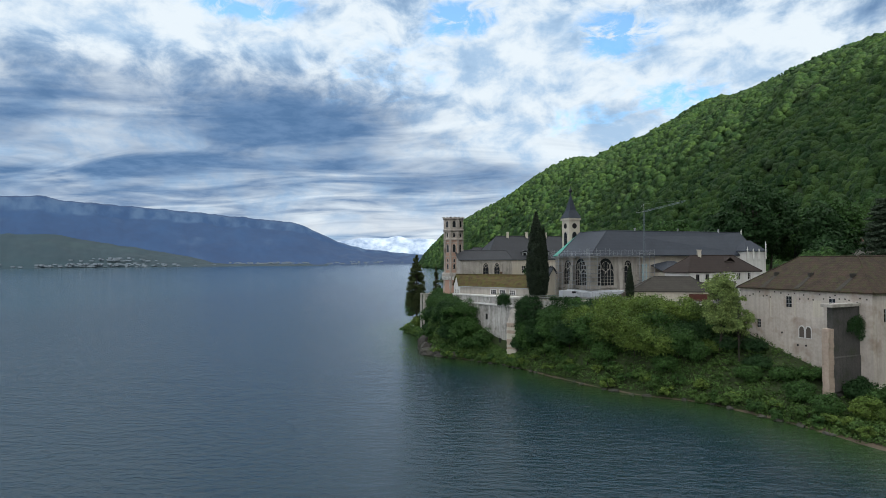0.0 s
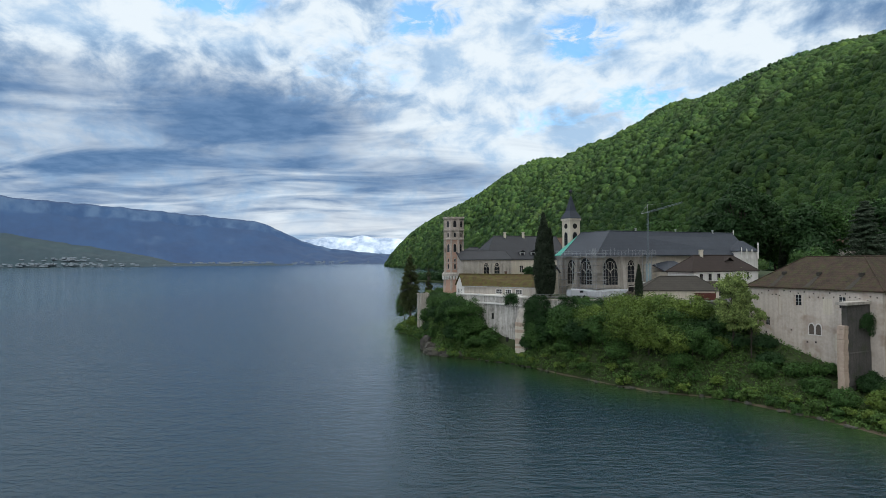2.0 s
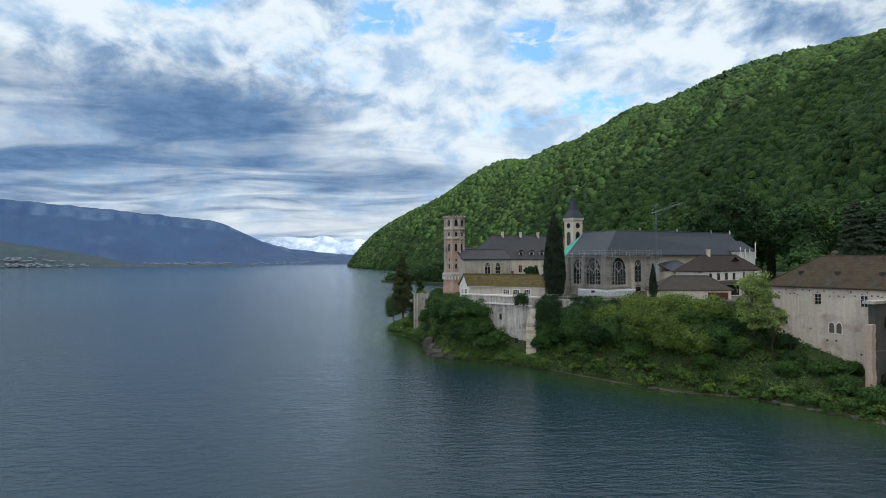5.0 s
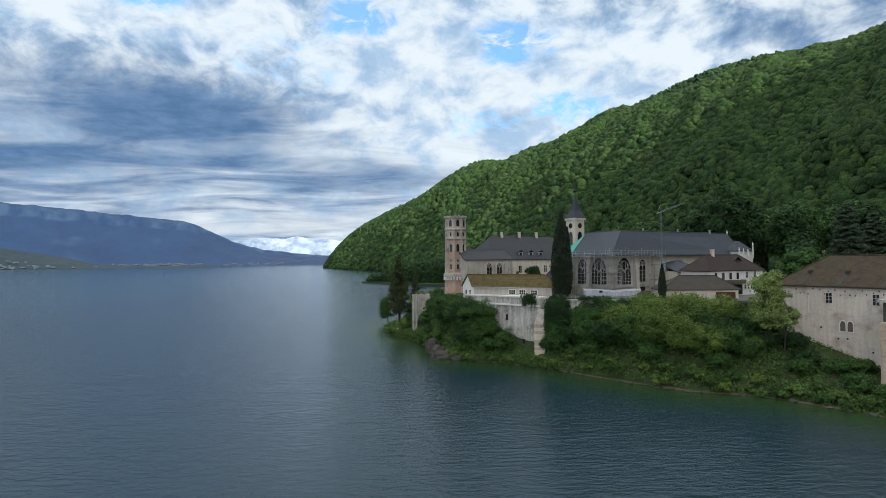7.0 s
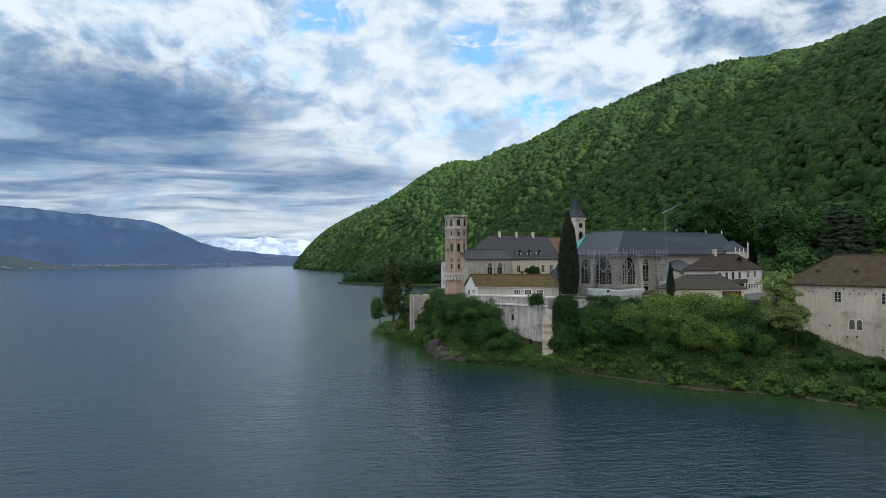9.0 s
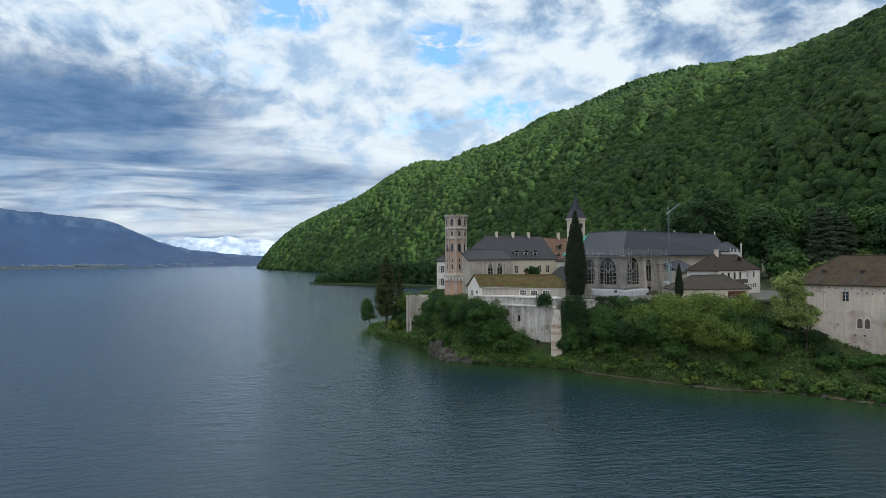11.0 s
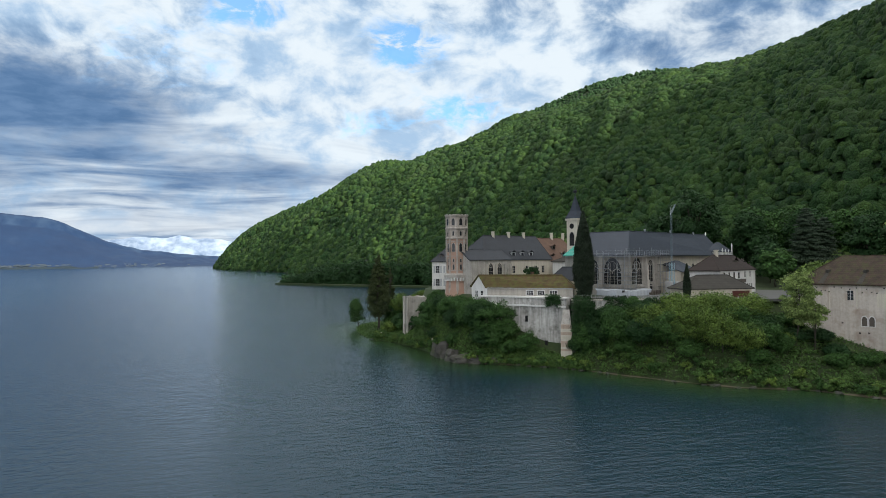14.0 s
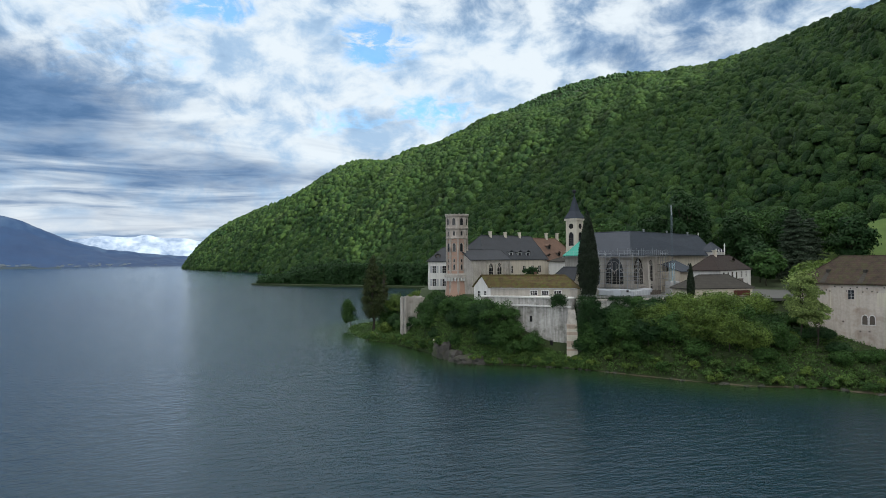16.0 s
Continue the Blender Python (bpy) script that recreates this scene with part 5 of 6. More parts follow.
def build_pier():
    t = thing("stone_pier", "square pale stone pier with weathered quoins", "pier")
    f = frame_of((5.3, 149.6), (0.86, -0.51))
    rng = random.Random(8)
    z = -0.5
    while z < 10.2:
        h = rng.uniform(0.5, 0.8)
        o = rng.uniform(-0.05, 0.05)
        bm = bmesh.new()
        solid(bm, [f(-o, -o), f(2.6 + o, -o), f(2.6 + o, 3), f(-o, 3)], z, min(z + h - 0.03, 10.4))
        part("course", bm, "cream" if rng.random() < 0.4 else "pinkstone", t)
        z += h
    bm = bmesh.new()
    lo = [bm.verts.new((*f(*q), 10.3)) for q in ((0.1, 0.1), (2.5, 0.1), (2.5, 3), (0.1, 3))]
    hi = [bm.verts.new((*f(*q), 13.8)) for q in ((0.5, 1.4), (2.1, 1.4), (2.1, 3), (0.5, 3))]
    for i in range(4):
        j = (i + 1) % 4
        bm.faces.new((lo[i], lo[j], hi[j], hi[i]))
    bm.faces.new(hi)
    part("weathered_top", bm, "stone", t)
    # shadow of the ivy on this return is painted in by dark stone
    bm = bmesh.new()
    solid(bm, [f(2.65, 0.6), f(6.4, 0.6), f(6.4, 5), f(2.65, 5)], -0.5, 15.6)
    part("shaded_return", bm, "darkstone", t, "return wall with ivy shade painted as dark stone")
    return t


build_pier()


def build_ruin():
    t = thing("ruined_wall", "tall ruined stone wall end with slender pillars", "ruin")
    bm = bmesh.new()
    solid(bm, [(-20.9, 202.2), (-13.5, 203.6), (-14.1, 206.4), (-21.4, 205)], 0.5, 14.6)
    bmesh.ops.subdivide_edges(bm, edges=bm.edges[:], cuts=5)
    for v in bm.verts:
        if v.co.z > 13:
            v.co.z += 0.9 * noise.noise(v.co * 0.8)
    part("wall_stump", bm, "stone", t)
    for x, y in ((-21.6, 202.0), (-20.6, 201.9)):
        bm = bmesh.new()
        ring_stack(bm, (x, y), [(0.4, 0.45), (2, 0.38), (14.4, 0.33), (14.5, 0.5), (14.9, 0.5)], 6)
        part("pillar", bm, "stone", t, "slender grey stone pillar")
    return t


build_ruin()

# houses in the courtyard
HOUSE = ((48.4, 145.2), (69.0, 154.8))


def build_house():
    t = block("courtyard_house", *HOUSE, 8.2, 15.5, 23.1, "white", "tile_house", 3.9, (4.5, 4.5), "white two-storey house with a brown hipped tile roof")
    o, d, n = frame2(*HOUSE)
    side = (V2(HOUSE[0]) + n * 8.2, V2(HOUSE[0]))
    window(t, *side, 4.4, 20.3, 2.4, 1.6, bars=(3, 1), wall_mat="white", frame_mat="white")
    bm = bmesh.new()
    box(bm, V2(HOUSE[0]) + d * 1.0, V2(HOUSE[0]) + d * 13.5, 0, 19.6, 20.6, 1.1)
    part("balcony", bm, "woodgrey", t, "long weathered balcony front")
    # the arcade's inner shade, painted as a flat dark panel on the wall
    bm = bmesh.new()
    box(bm, V2(HOUSE[0]) + d * 1.0, V2(HOUSE[0]) + d * 13.5, 0, 16.8, 19.4, 0.02)
    part("shaded_arcade", bm, "dark", t, "open ground floor, its shade painted as a dark panel")
    for at in (2.5, 5.5, 8.5, 11.5):
        window(t, *HOUSE, at, 20.7, 1.1, 1.7, bars=(1, 1), wall_mat="white", frame_mat="woodgrey")
    for at in (14.8, 16.1, 17.4, 18.7, 20.0):
        window(t, *HOUSE, at, 18.2, 0.7, 1.0, bars=(0, 1), wall_mat="white")
    for at in (15.5, 19.0):
        window(t, *HOUSE, at, 21.0, 0.9, 1.6, bars=(1, 1), wall_mat="white")
    dormer(t, *HOUSE, 15, 2.2, 24.0, 2.6, 1.5, "tile_house", "woodgrey")
    c = V2(HOUSE[0]) + d * 7 + n * 4
    chimney(t, c, 26, 28.2, 0.4)
    return t


build_house()
SHED = ((34.0, 140.2), (51.0, 137.6))
shed = block("shed", *SHED, 7.5, 15.3, 18.9, "cream", "tile_grey", 3.1, (5, 4), "low stone shed with a grey hipped tile roof")
bm = bmesh.new()
o, d, n = frame2(*SHED)
box(bm, V2(SHED[0]) + d * 12, V2(SHED[0]) + d * 16.5, 0, 15.6, 18.2, 0.05)
part("shed_door", bm, "red", shed, "dark red boarded doors")
window(shed, *SHED, 4, 16.6, 0.9, 1.1, bars=(1, 1), wall_mat="cream")
ANNEX = (CHURCH(-4.6, 21.5), CHURCH(-4.2, 14.5))
annex = block("sacristy", *ANNEX, 4.2, 15, 20.6, "cream", "slate_old", 3.4, (2.6, 0.2), "small cream sacristy with a steep slate roof")
window(annex, *ANNEX, 3.4, 18.6, 0.7, 0.7, bars=(0, 0), wall_mat="cream")
far_house = block("hillside_house", (140, 226), (148, 230), 7, 20, 30.0, "stone", "tile_red", 3.4, (1, 1), "grey house half hidden among the trees")
for at in (2.2, 5.5):
    window(far_house, (140, 226), (148, 230), at, 26.5, 1.1, 1.8, bars=(1, 1))

# scaffolding, crane and site clutter round the church


def build_scaffold():
    t = thing("scaffolding", "galvanised tube scaffolding with decks round the choir", "scaffolding")
    c = CHURCH
    rng = random.Random(3)

    def run(pts, z1, levels, decks=True):
        for a, n in pts:
            bm = bmesh.new()
            x, y = c(a, n)
            beam(bm, (x, y, 16.4), (x, y, z1 + rng.uniform(0, 0.8)), 0.06)
            part("standard", bm, "steel", t)
        for z in levels:
            for dz in (0, 1.0):
                bm = bmesh.new()
                for (a, n), (b, m) in zip(pts, pts[1:]):
                    beam(bm, (*c(a, n), z + dz), (*c(b, m), z + dz), 0.06)
                part("ledger", bm, "steel", t)
            if decks:
                bm = bmesh.new()
                for (a, n), (b, m) in zip(pts, pts[1:]):
                    box(bm, c(a, n), c(b, m), 0.9, z - 0.08, z)
                part("deck", bm, "woodgrey", t, "grey planked deck")
    run([(-1.5, 14.6), (-1.5, 12.8), (-1.5, 11.0)], 27.5, (18.6, 20.6, 22.6, 24.6, 26.6))
    run([(-1.5, 8.2), (-1.5, 6.2), (-1.5, 4.6)], 27.5, (18.6, 20.6, 22.6, 24.6, 26.6))
    run([(-1.5, 2.2), (-1.5, 0), (-1.4, -1.5), (0.8, -1.6), (1.6, -1.6)], 27.6, (18.6, 20.6, 22.6, 24.6, 26.6))
    run([(13.8, -1.7), (15.2, -1.7), (17.0, -1.7), (18.6, -1.7)], 27.6, (18.6, 20.6, 22.6, 24.6, 26.6))
    top = [(2.0, 22.5), (-1.5, 14.6), (-1.5, 8), (-1.5, 0), (-1.4, -1.5), (4, -1.6), (9, -1.6), (13.8, -1.7), (18.6, -1.7)]
    for k in range(34):
        f = k / 33 * (len(top) - 1)
        i = min(int(f), len(top) - 2)
        a, n = lerp(top[i], top[i + 1], f - i)
        bm = bmesh.new()
        beam(bm, (*c(a, n), 26.9), (*c(a, n), 28.6 + rng.uniform(-0.5, 0.5)), 0.03)
        part("guard_post", bm, "steel", t)
    bm = bmesh.new()
    for p, q in zip(top, top[1:]):
        for z in (27.1, 27.7, 28.3):
            beam(bm, (*c(*p), z), (*c(*q), z), 0.028)
        box(bm, c(*p), c(*q), 1.0, 26.75, 26.85)
    part("guard_rail", bm, "steel", t)
    return t


build_scaffold()


def build_sheeting():
    t = thing("base_sheeting", "white protective sheeting round the foot of the choir", "tarpaulin")
    c = CHURCH
    pts = [(-2.2, 8.0), (-2.4, 4), (-2.3, 0), (-1.9, -1.9), (0, -2.2), (4.2, -2.1), (8.5, -2.0)]
    bm = bmesh.new()
    line = [lerp(pts[min(int(f), 5)], pts[min(int(f), 5) + 1], f - min(int(f), 5)) for f in np.linspace(0, 6, 50)]
    cols = []
    for i, (a, n) in enumerate(line):
        k = 0.07 * math.sin(i * 1.9)
        cols.append([bm.verts.new((*c(a + k, n + k), z)) for z in (16.5, 17.3, 17.9 + 0.08 * math.sin(i * 0.7))] + [bm.verts.new((*c(a + 1.2, n + 1.3), 18.3))])
    for p, q in zip(cols, cols[1:]):
        for i in range(3):
            bm.faces.new((p[i], q[i], q[i + 1], p[i + 1]))
    part("sheet", bm, "white_sheet", t)
    return t


build_sheeting()


def build_crane():
    t = thing("luffing_crane", "slim pale blue luffing site crane with a raised jib", "crane")
    x, y = 40.2, 154.0 - 0.6
    bm = bmesh.new()
    box(bm, (x - 1.4, y - 1.4), (x + 1.4, y - 1.4), 2.8, 16.4, 17.2)
    part("base", bm, "concrete", t, "grey concrete ballast base")
    bm = bmesh.new()
    for sx in (-1, 1):
        for z in (17.2, 18.2, 19.2):
            box(bm, (x + sx * 1.0 - 0.5, y - 1.0), (x + sx * 1.0 + 0.5, y - 1.0), 2.0, z, z + 0.9)
    part("ballast", bm, "concrete", t)

    def lattice(p, q, r, n, name, mat):
        p, q = Vector(p), Vector(q)
        m = (q - p).to_track_quat("Z", "Y").to_matrix()
        bm = bmesh.new()
        cs = [m @ Vector((sx * r, sy * r, 0)) for sx, sy in ((-1, -1), (1, -1), (1, 1), (-1, 1))]
        for c in cs:
            beam(bm, p + c, q + c, r * 0.16)
        for k in range(n):
            a, b = p.lerp(q, k / n), p.lerp(q, (k + 1) / n)
            for i in range(4):
                j = (i + 1) % 4
                beam(bm, a + cs[i], b + cs[j], r * 0.08)
                beam(bm, a + cs[i], a + cs[j], r * 0.08)
        return part(name, bm, mat, t)
    lattice((x, y, 17.2), (x, y, 25.0), 0.45, 6, "lower_mast", "craneblue")
    lattice((x, y, 25.0), (x, y, 38.4), 0.17, 18, "upper_mast", "mast")
    lattice((x, y, 38.2), (57.2, 173.4, 42.6), 0.17, 24, "jib", "mast")
    bm = bmesh.new()
    beam(bm, (x, y, 38.2), (x - 2.6, y - 3.0, 37.6), 0.1)
    part("counter_arm", bm, "steel", t)
    bm = bmesh.new()
    beam(bm, (x, y, 40.1), (57.0, 173.2, 42.8), 0.02)
    beam(bm, (x, y, 38.2), (x, y, 40.2), 0.04)
    beam(bm, (x, y, 40.1), (x - 2.6, y - 3.0, 37.8), 0.02)
    part("stay_cable", bm, "steel", t)
    return t


build_crane()


def build_van(at, yaw, mat, label):
    t = thing("van", label, "van", (0, 0, 0))
    R = pose(at[0], at[1], at[2], 0, 0, yaw)
    bm = bmesh.new()
    prof = [(-2.4, 0.45), (2.3, 0.45), (2.45, 1.0), (1.75, 1.25), (1.2, 2.0), (-2.35, 2.1)]
    for s in (-0.95, 0.95):
        for px, pz in prof:
            bm.verts.new((px, s, pz))
    bm.verts.ensure_lookup_table()
    k = len(prof)
    v = bm.verts
    bm.faces.new(v[:k])
    bm.faces.new(v[k:][::-1])
    for i in range(k):
        j = (i + 1) % k
        bm.faces.new((v[i], v[k + i], v[k + j], v[j]))
    bmesh.ops.recalc_face_normals(bm, faces=bm.faces[:])
    bmesh.ops.bevel(bm, geom=bm.edges[:], offset=0.08, segments=2, affect="EDGES")
    body = part("body", bm, mat, t)
    body.matrix_world = R
    for sx in (-1.5, 1.55):
        for sy in (-0.9, 0.9):
            bm = bmesh.new()
            beam(bm, (sx, sy - 0.1, 0.36), (sx, sy + 0.1, 0.36), 0.36, 14)
            w = part("wheel", bm, "dark", t)
            w.matrix_world = R
    bm = bmesh.new()
    for sy in (-0.965, 0.965):
        solid(bm, [(0.2, sy - 0.02), (1.3, sy - 0.02), (1.3, sy + 0.02), (0.2, sy + 0.02)], 1.35, 1.85)
    w = part("side_window", bm, "glass", t)
    w.matrix_world = R
    return t


build_van((20.6, 148.4, 16.5), 25, "white_sheet", "white van parked on the terrace")
bm = bmesh.new()
o, d, n = frame2(CHURCH(17, -3.2), CHURCH(28, -5.4))
box(bm, CHURCH(18, -6.0), CHURCH(30, -6.0), 0.12, 16.4, 18.3)
tagged(part("hoarding", bm, "blue"), "blue site hoarding beside the crane", "hoarding")
bm = bmesh.new()
for i in range(7):
    a, n_ = 7.0 + i * 0.6, -3.0 - 0.3 * (i % 2)
    box(bm, CHURCH(a, n_), CHURCH(a + 0.7, n_), 1.1, 16.5, 17.2 + 0.25 * (i % 3))
tagged(part("material_stack", bm, "woodgrey"), "dark stacks of building material by the wall", "building material")
bm = bmesh.new()
for p, q in zip([(9.0, 151.6), (20, 146.0), (32, 137.4)], [(20, 146.0), (32, 137.4), (46, 131.4)]):
    for k in range(12):
        x, y = lerp(p, q, k / 12)
        beam(bm, (x, y, 16.2), (x, y, 17.3), 0.03)
    beam(bm, (*p, 17.3), (*q, 17.3), 0.035)
    beam(bm, (*p, 16.8), (*q, 16.8), 0.025)
tagged(part("terrace_railing", bm, "steel"), "thin metal railing along the terrace edge", "railing")
# courtyard surface
bm = bmesh.new()
solid(bm, [(10, 152), (20, 147), (32, 138.5), (46, 132.5), (52, 130), (66, 136), (84, 156), (74, 170), (30, 158), (24, 156)], 16.0, 16.62)
tagged(part("pavement", bm, "asphalt"), "worn grey gravel courtyard on the terrace", "courtyard", kind="structure")

# ---- trees, shrubs and undergrowth ----
bank_s, bank_e = spline(SHORE, 8), spline([(*p, z) for p, z in zip(EDGE, EDGE_Z)], 8)


def bank_at(i, v):
    """A place on the bank: i along the shore's points, v from the water (0) to the terrace's edge (1)."""
    f = i * 8
    k = min(int(f), len(bank_s) - 2)
    a = bank_s[k] + (bank_s[k + 1] - bank_s[k]) * (f - k)
    b = bank_e[k] + (bank_e[k + 1] - bank_e[k]) * (f - k)
    q = np.array([a[0], a[1], 0.0]) * (1 - v) + b * v
    q[2] = b[2] * max(v, 0.0) ** 0.8
    return q


def clump_tree(name, label, at, height, spread, mat, trunk_h, seed, clumps=26, per=70, leaf=0.42, category="tree", group="", shape="round", trunk_r=None, lean=0.0):
    """A tapered, forking trunk with limbs, and a crown of leaf clumps with gaps between them."""
    rng = np.random.default_rng(seed)
    x, y, z = at
    t = thing(name, label, category, (0, 0, 0), group)
    bm = bmesh.new()
    r0 = trunk_r or max(0.12, height * 0.018)
    top = np.array([x + lean * height, y, z + height * 0.8])
    base = np.array([x, y, z - 0.6])
    prev = base
    for k in range(1, 6):
        q = base + (top - base) * k / 5 + np.append(rng.normal(scale=0.02 * height, size=2) * (k < 5), 0)
        a, b = r0 * (1 - 0.17 * (k - 1)), r0 * (1 - 0.17 * k)
        m = (Vector(q) - Vector(prev)).to_track_quat("Z", "Y").to_matrix()
        ra = [bm.verts.new(Vector(prev) + m @ Vector((a * math.cos(j * math.pi / 3), a * math.sin(j * math.pi / 3), 0))) for j in range(6)]
        rb = [bm.verts.new(Vector(q) + m @ Vector((b * math.cos(j * math.pi / 3), b * math.sin(j * math.pi / 3), 0))) for j in range(6)]
        for j in range(6):
            bm.faces.new((ra[j], ra[(j + 1) % 6], rb[(j + 1) % 6], rb[j]))
        prev = q
    crown_z0, crown_z1 = z + trunk_h, z + height
    centres, radii = [], []
    mid, half = (crown_z0 + crown_z1) / 2, (crown_z1 - crown_z0) / 2
    for _ in range(clumps):
        d = rng.normal(size=3)
        d /= np.linalg.norm(d)
        f = rng.uniform(0.45, 1.0) ** 0.6
        h = mid + d[2] * f * half * 0.85
        u = (h - crown_z0) / max(0.1, crown_z1 - crown_z0)
        if shape == "column":
            w = spread * (0.55 + 0.45 * math.sin(math.pi * min(1, u * 1.1)))
        elif shape == "spire":
            w = spread * (1.02 - u) ** 0.75 * min(1.0, 0.45 + u * 2.5)
        elif shape == "cone":
            w = spread * max(0.12, 1.0 - 0.9 * u)
        else:
            w = spread
        centres.append((x + d[0] * f * w * 0.8 + lean * (h - z), y + d[1] * f * w * 0.8, h))
        radii.append(rng.uniform(0.22, 0.5) * spread * ({"column": 0.6, "spire": 0.75 * (1.15 - u)}.get(shape, 1.0)))
    for c in centres[:: max(1, clumps // 9)]:
        f = rng.uniform(0.35, 0.75)
        s = base + (top - base) * f
        beam(bm, s, c, r0 * 0.3, 5)
    part("trunk", bm, "bark", t)
    q = tufts(np.array(centres), np.array(radii), per, leaf, 0.85, seed=seed + 1)
    quads("crown", q, mat, t)
    return t


rng = np.random.default_rng(77)
SHRUB = ["dense green shrub on the bank", "leafy fresh green bush above the shore", "dark green bush rooted in the bank"]


def shrub(at, h, r, mat, seed, label=None, leaf=0.22, clumps=None, per=72):
    n = clumps or int(12 + r * 8)
    return clump_tree("shrub", label or SHRUB[seed % 3], at, h, r, mat, h * 0.12, seed, n, per, leaf, "shrub", "shrubs on the lake bank")


# the thicket on the cape below the tower
k = 0
for i, v, h, r in ((9.0, 0.55, 5.5, 3.0), (9.6, 0.75, 6.5, 3.6), (10.0, 0.35, 5, 2.8), (10.3, 0.9, 7, 3.8), (10.6, 0.6, 6.5, 3.6), (11.0, 0.45, 5.5, 3.2), (11.3, 0.95, 6.5, 3.6),
                   (11.6, 0.6, 6, 3.2), (12.0, 0.85, 6.5, 3.4), (12.2, 0.4, 5, 2.6), (12.6, 0.7, 6, 3.2), (13.0, 0.75, 5, 2.6), (13.4, 0.6, 4.5, 2.4), (9.3, 0.3, 4, 2.4), (13.8, 0.6, 5.5, 2.8),
                   (14.2, 0.7, 5, 2.6), (14.6, 0.5, 4, 2.4), (15.0, 0.7, 5, 2.8), (15.6, 0.6, 5, 3.0), (10.8, 0.2, 3.2, 2.2), (11.9, 0.2, 3, 2.0),
                   (9.75, 0.85, 11, 3.8), (9.95, 0.5, 9.5, 3.6), (10.15, 0.9, 10, 4.0), (9.7, 0.4, 6, 3.0), (10.5, 0.95, 9, 3.8), (10.25, 0.6, 9, 3.6), (10.9, 0.8, 8, 3.6)):
    k += 1
    q = bank_at(i, v)
    shrub(q, max(2.0, min(h, (15.8 if i < 12.3 else 8.5) - q[2])), r, ("leaf_dark", "leaf", "leaf")[k % 3], 100 + k)
# the bank below the church
for i, v, h, r, m in ((7.6, 0.6, 7, 3.6, "leaf"), (7.2, 0.8, 8, 4.2, "leaf_dark"), (6.9, 0.5, 7, 4.0, "leaf"), (6.6, 0.8, 8.5, 4.6, "leaf_dark"), (6.3, 0.45, 7.5, 4.4, "leaf_bright"),
                      (6.0, 0.75, 10, 5.4, "leaf_bright"), (5.7, 0.5, 9.5, 5.2, "leaf_bright"), (5.5, 0.85, 9, 5.0, "leaf_bright"), (5.3, 0.6, 9.5, 5.2, "leaf_bright"), (5.0, 0.45, 8, 4.6, "leaf"),
                      (4.8, 0.8, 7, 4.2, "leaf_bright"), (4.5, 0.55, 6.5, 4.0, "leaf_dark"), (4.3, 0.35, 4.5, 3.0, "leaf"), (4.0, 0.6, 4.0, 3.0, "leaf_dark"), (3.7, 0.5, 3.2, 2.6, "leaf_dark"),
                      (3.4, 0.65, 3.2, 2.4, "leaf"), (3.1, 0.6, 3.6, 2.6, "leaf_dark"), (2.8, 0.55, 4, 3.0, "leaf"), (2.5, 0.7, 5, 3.2, "leaf_dark"), (2.3, 0.5, 4, 3.0, "leaf_bright"), (2.0, 0.75, 6, 3.6, "leaf_dark"), (3.0, 0.2, 3.6, 2.6, "leaf"), (2.7, 0.32, 3.8, 2.6, "leaf_bright"), (5.2, 0.3, 9, 4.6, "leaf_bright"), (5.6, 0.34, 9.5, 4.8, "leaf_bright"), (5.95, 0.3, 8.5, 4.4, "leaf"), (4.9, 0.3, 7.5, 4.0, "leaf_bright"), (6.3, 0.28, 7, 4.0, "leaf_dark"), (6.7, 0.3, 7, 3.8, "leaf"), (7.1, 0.36, 6.5, 3.4, "leaf_dark"), (7.5, 0.35, 5, 3.0, "leaf"), (4.55, 0.35, 6.5, 3.6, "leaf"), (3.5, 0.5, 3.4, 2.6, "leaf"), (3.8, 0.7, 3.4, 2.8, "leaf_dark"), (4.0, 0.85, 3.6, 2.8, "leaf"), (4.2, 0.5, 4.2, 3.0, "leaf_bright"), (3.7, 0.3, 3.2, 2.4, "leaf"), (4.4, 0.75, 6, 3.4, "leaf"), (3.2, 0.8, 3.0, 2.4, "leaf_dark"), (3.3, 0.3, 3.2, 2.4, "leaf"),
                      (1.8, 0.5, 5, 3.2, "leaf"), (7.9, 0.75, 5, 2.4, "leaf_dark"), (7.5, 0.95, 4, 2.4, "leaf"), (6.9, 0.98, 3.5, 2.2, "leaf"), (7.1, 0.3, 4, 2.6, "leaf_dark"), (6.5, 0.2, 3.5, 2.4, "leaf"),
                      (5.6, 0.22, 4, 2.8, "leaf"), (4.7, 0.2, 3.4, 2.6, "leaf")):
    k += 1
    q = bank_at(i, v)
    tallest = np.interp(i, (1, 2.6, 3.0, 4.1, 4.5, 4.8, 6.2, 6.5, 8), (12, 9, 5.5, 7.5, 13, 18, 17.6, 15.4, 13.5))
    shrub(q, max(2.0, min(h, tallest - q[2])), r, m, 100 + k)
# low growth along the water
for j in range(130):
    i, v = 1.3 + 12.8 * j / 130 + rng.uniform(-0.1, 0.1), rng.uniform(-0.02, 0.16)
    if 10.2 < i < 11.4:
        continue
    k += 1
    shrub(bank_at(i, v), rng.uniform(1.2, 2.4), rng.uniform(1.1, 1.9), ("leaf_bright", "leaf_low", "leaf_low", "leaf")[j % 4], 300 + j, "low leafy growth along the waterline", 0.22, 8, 60)


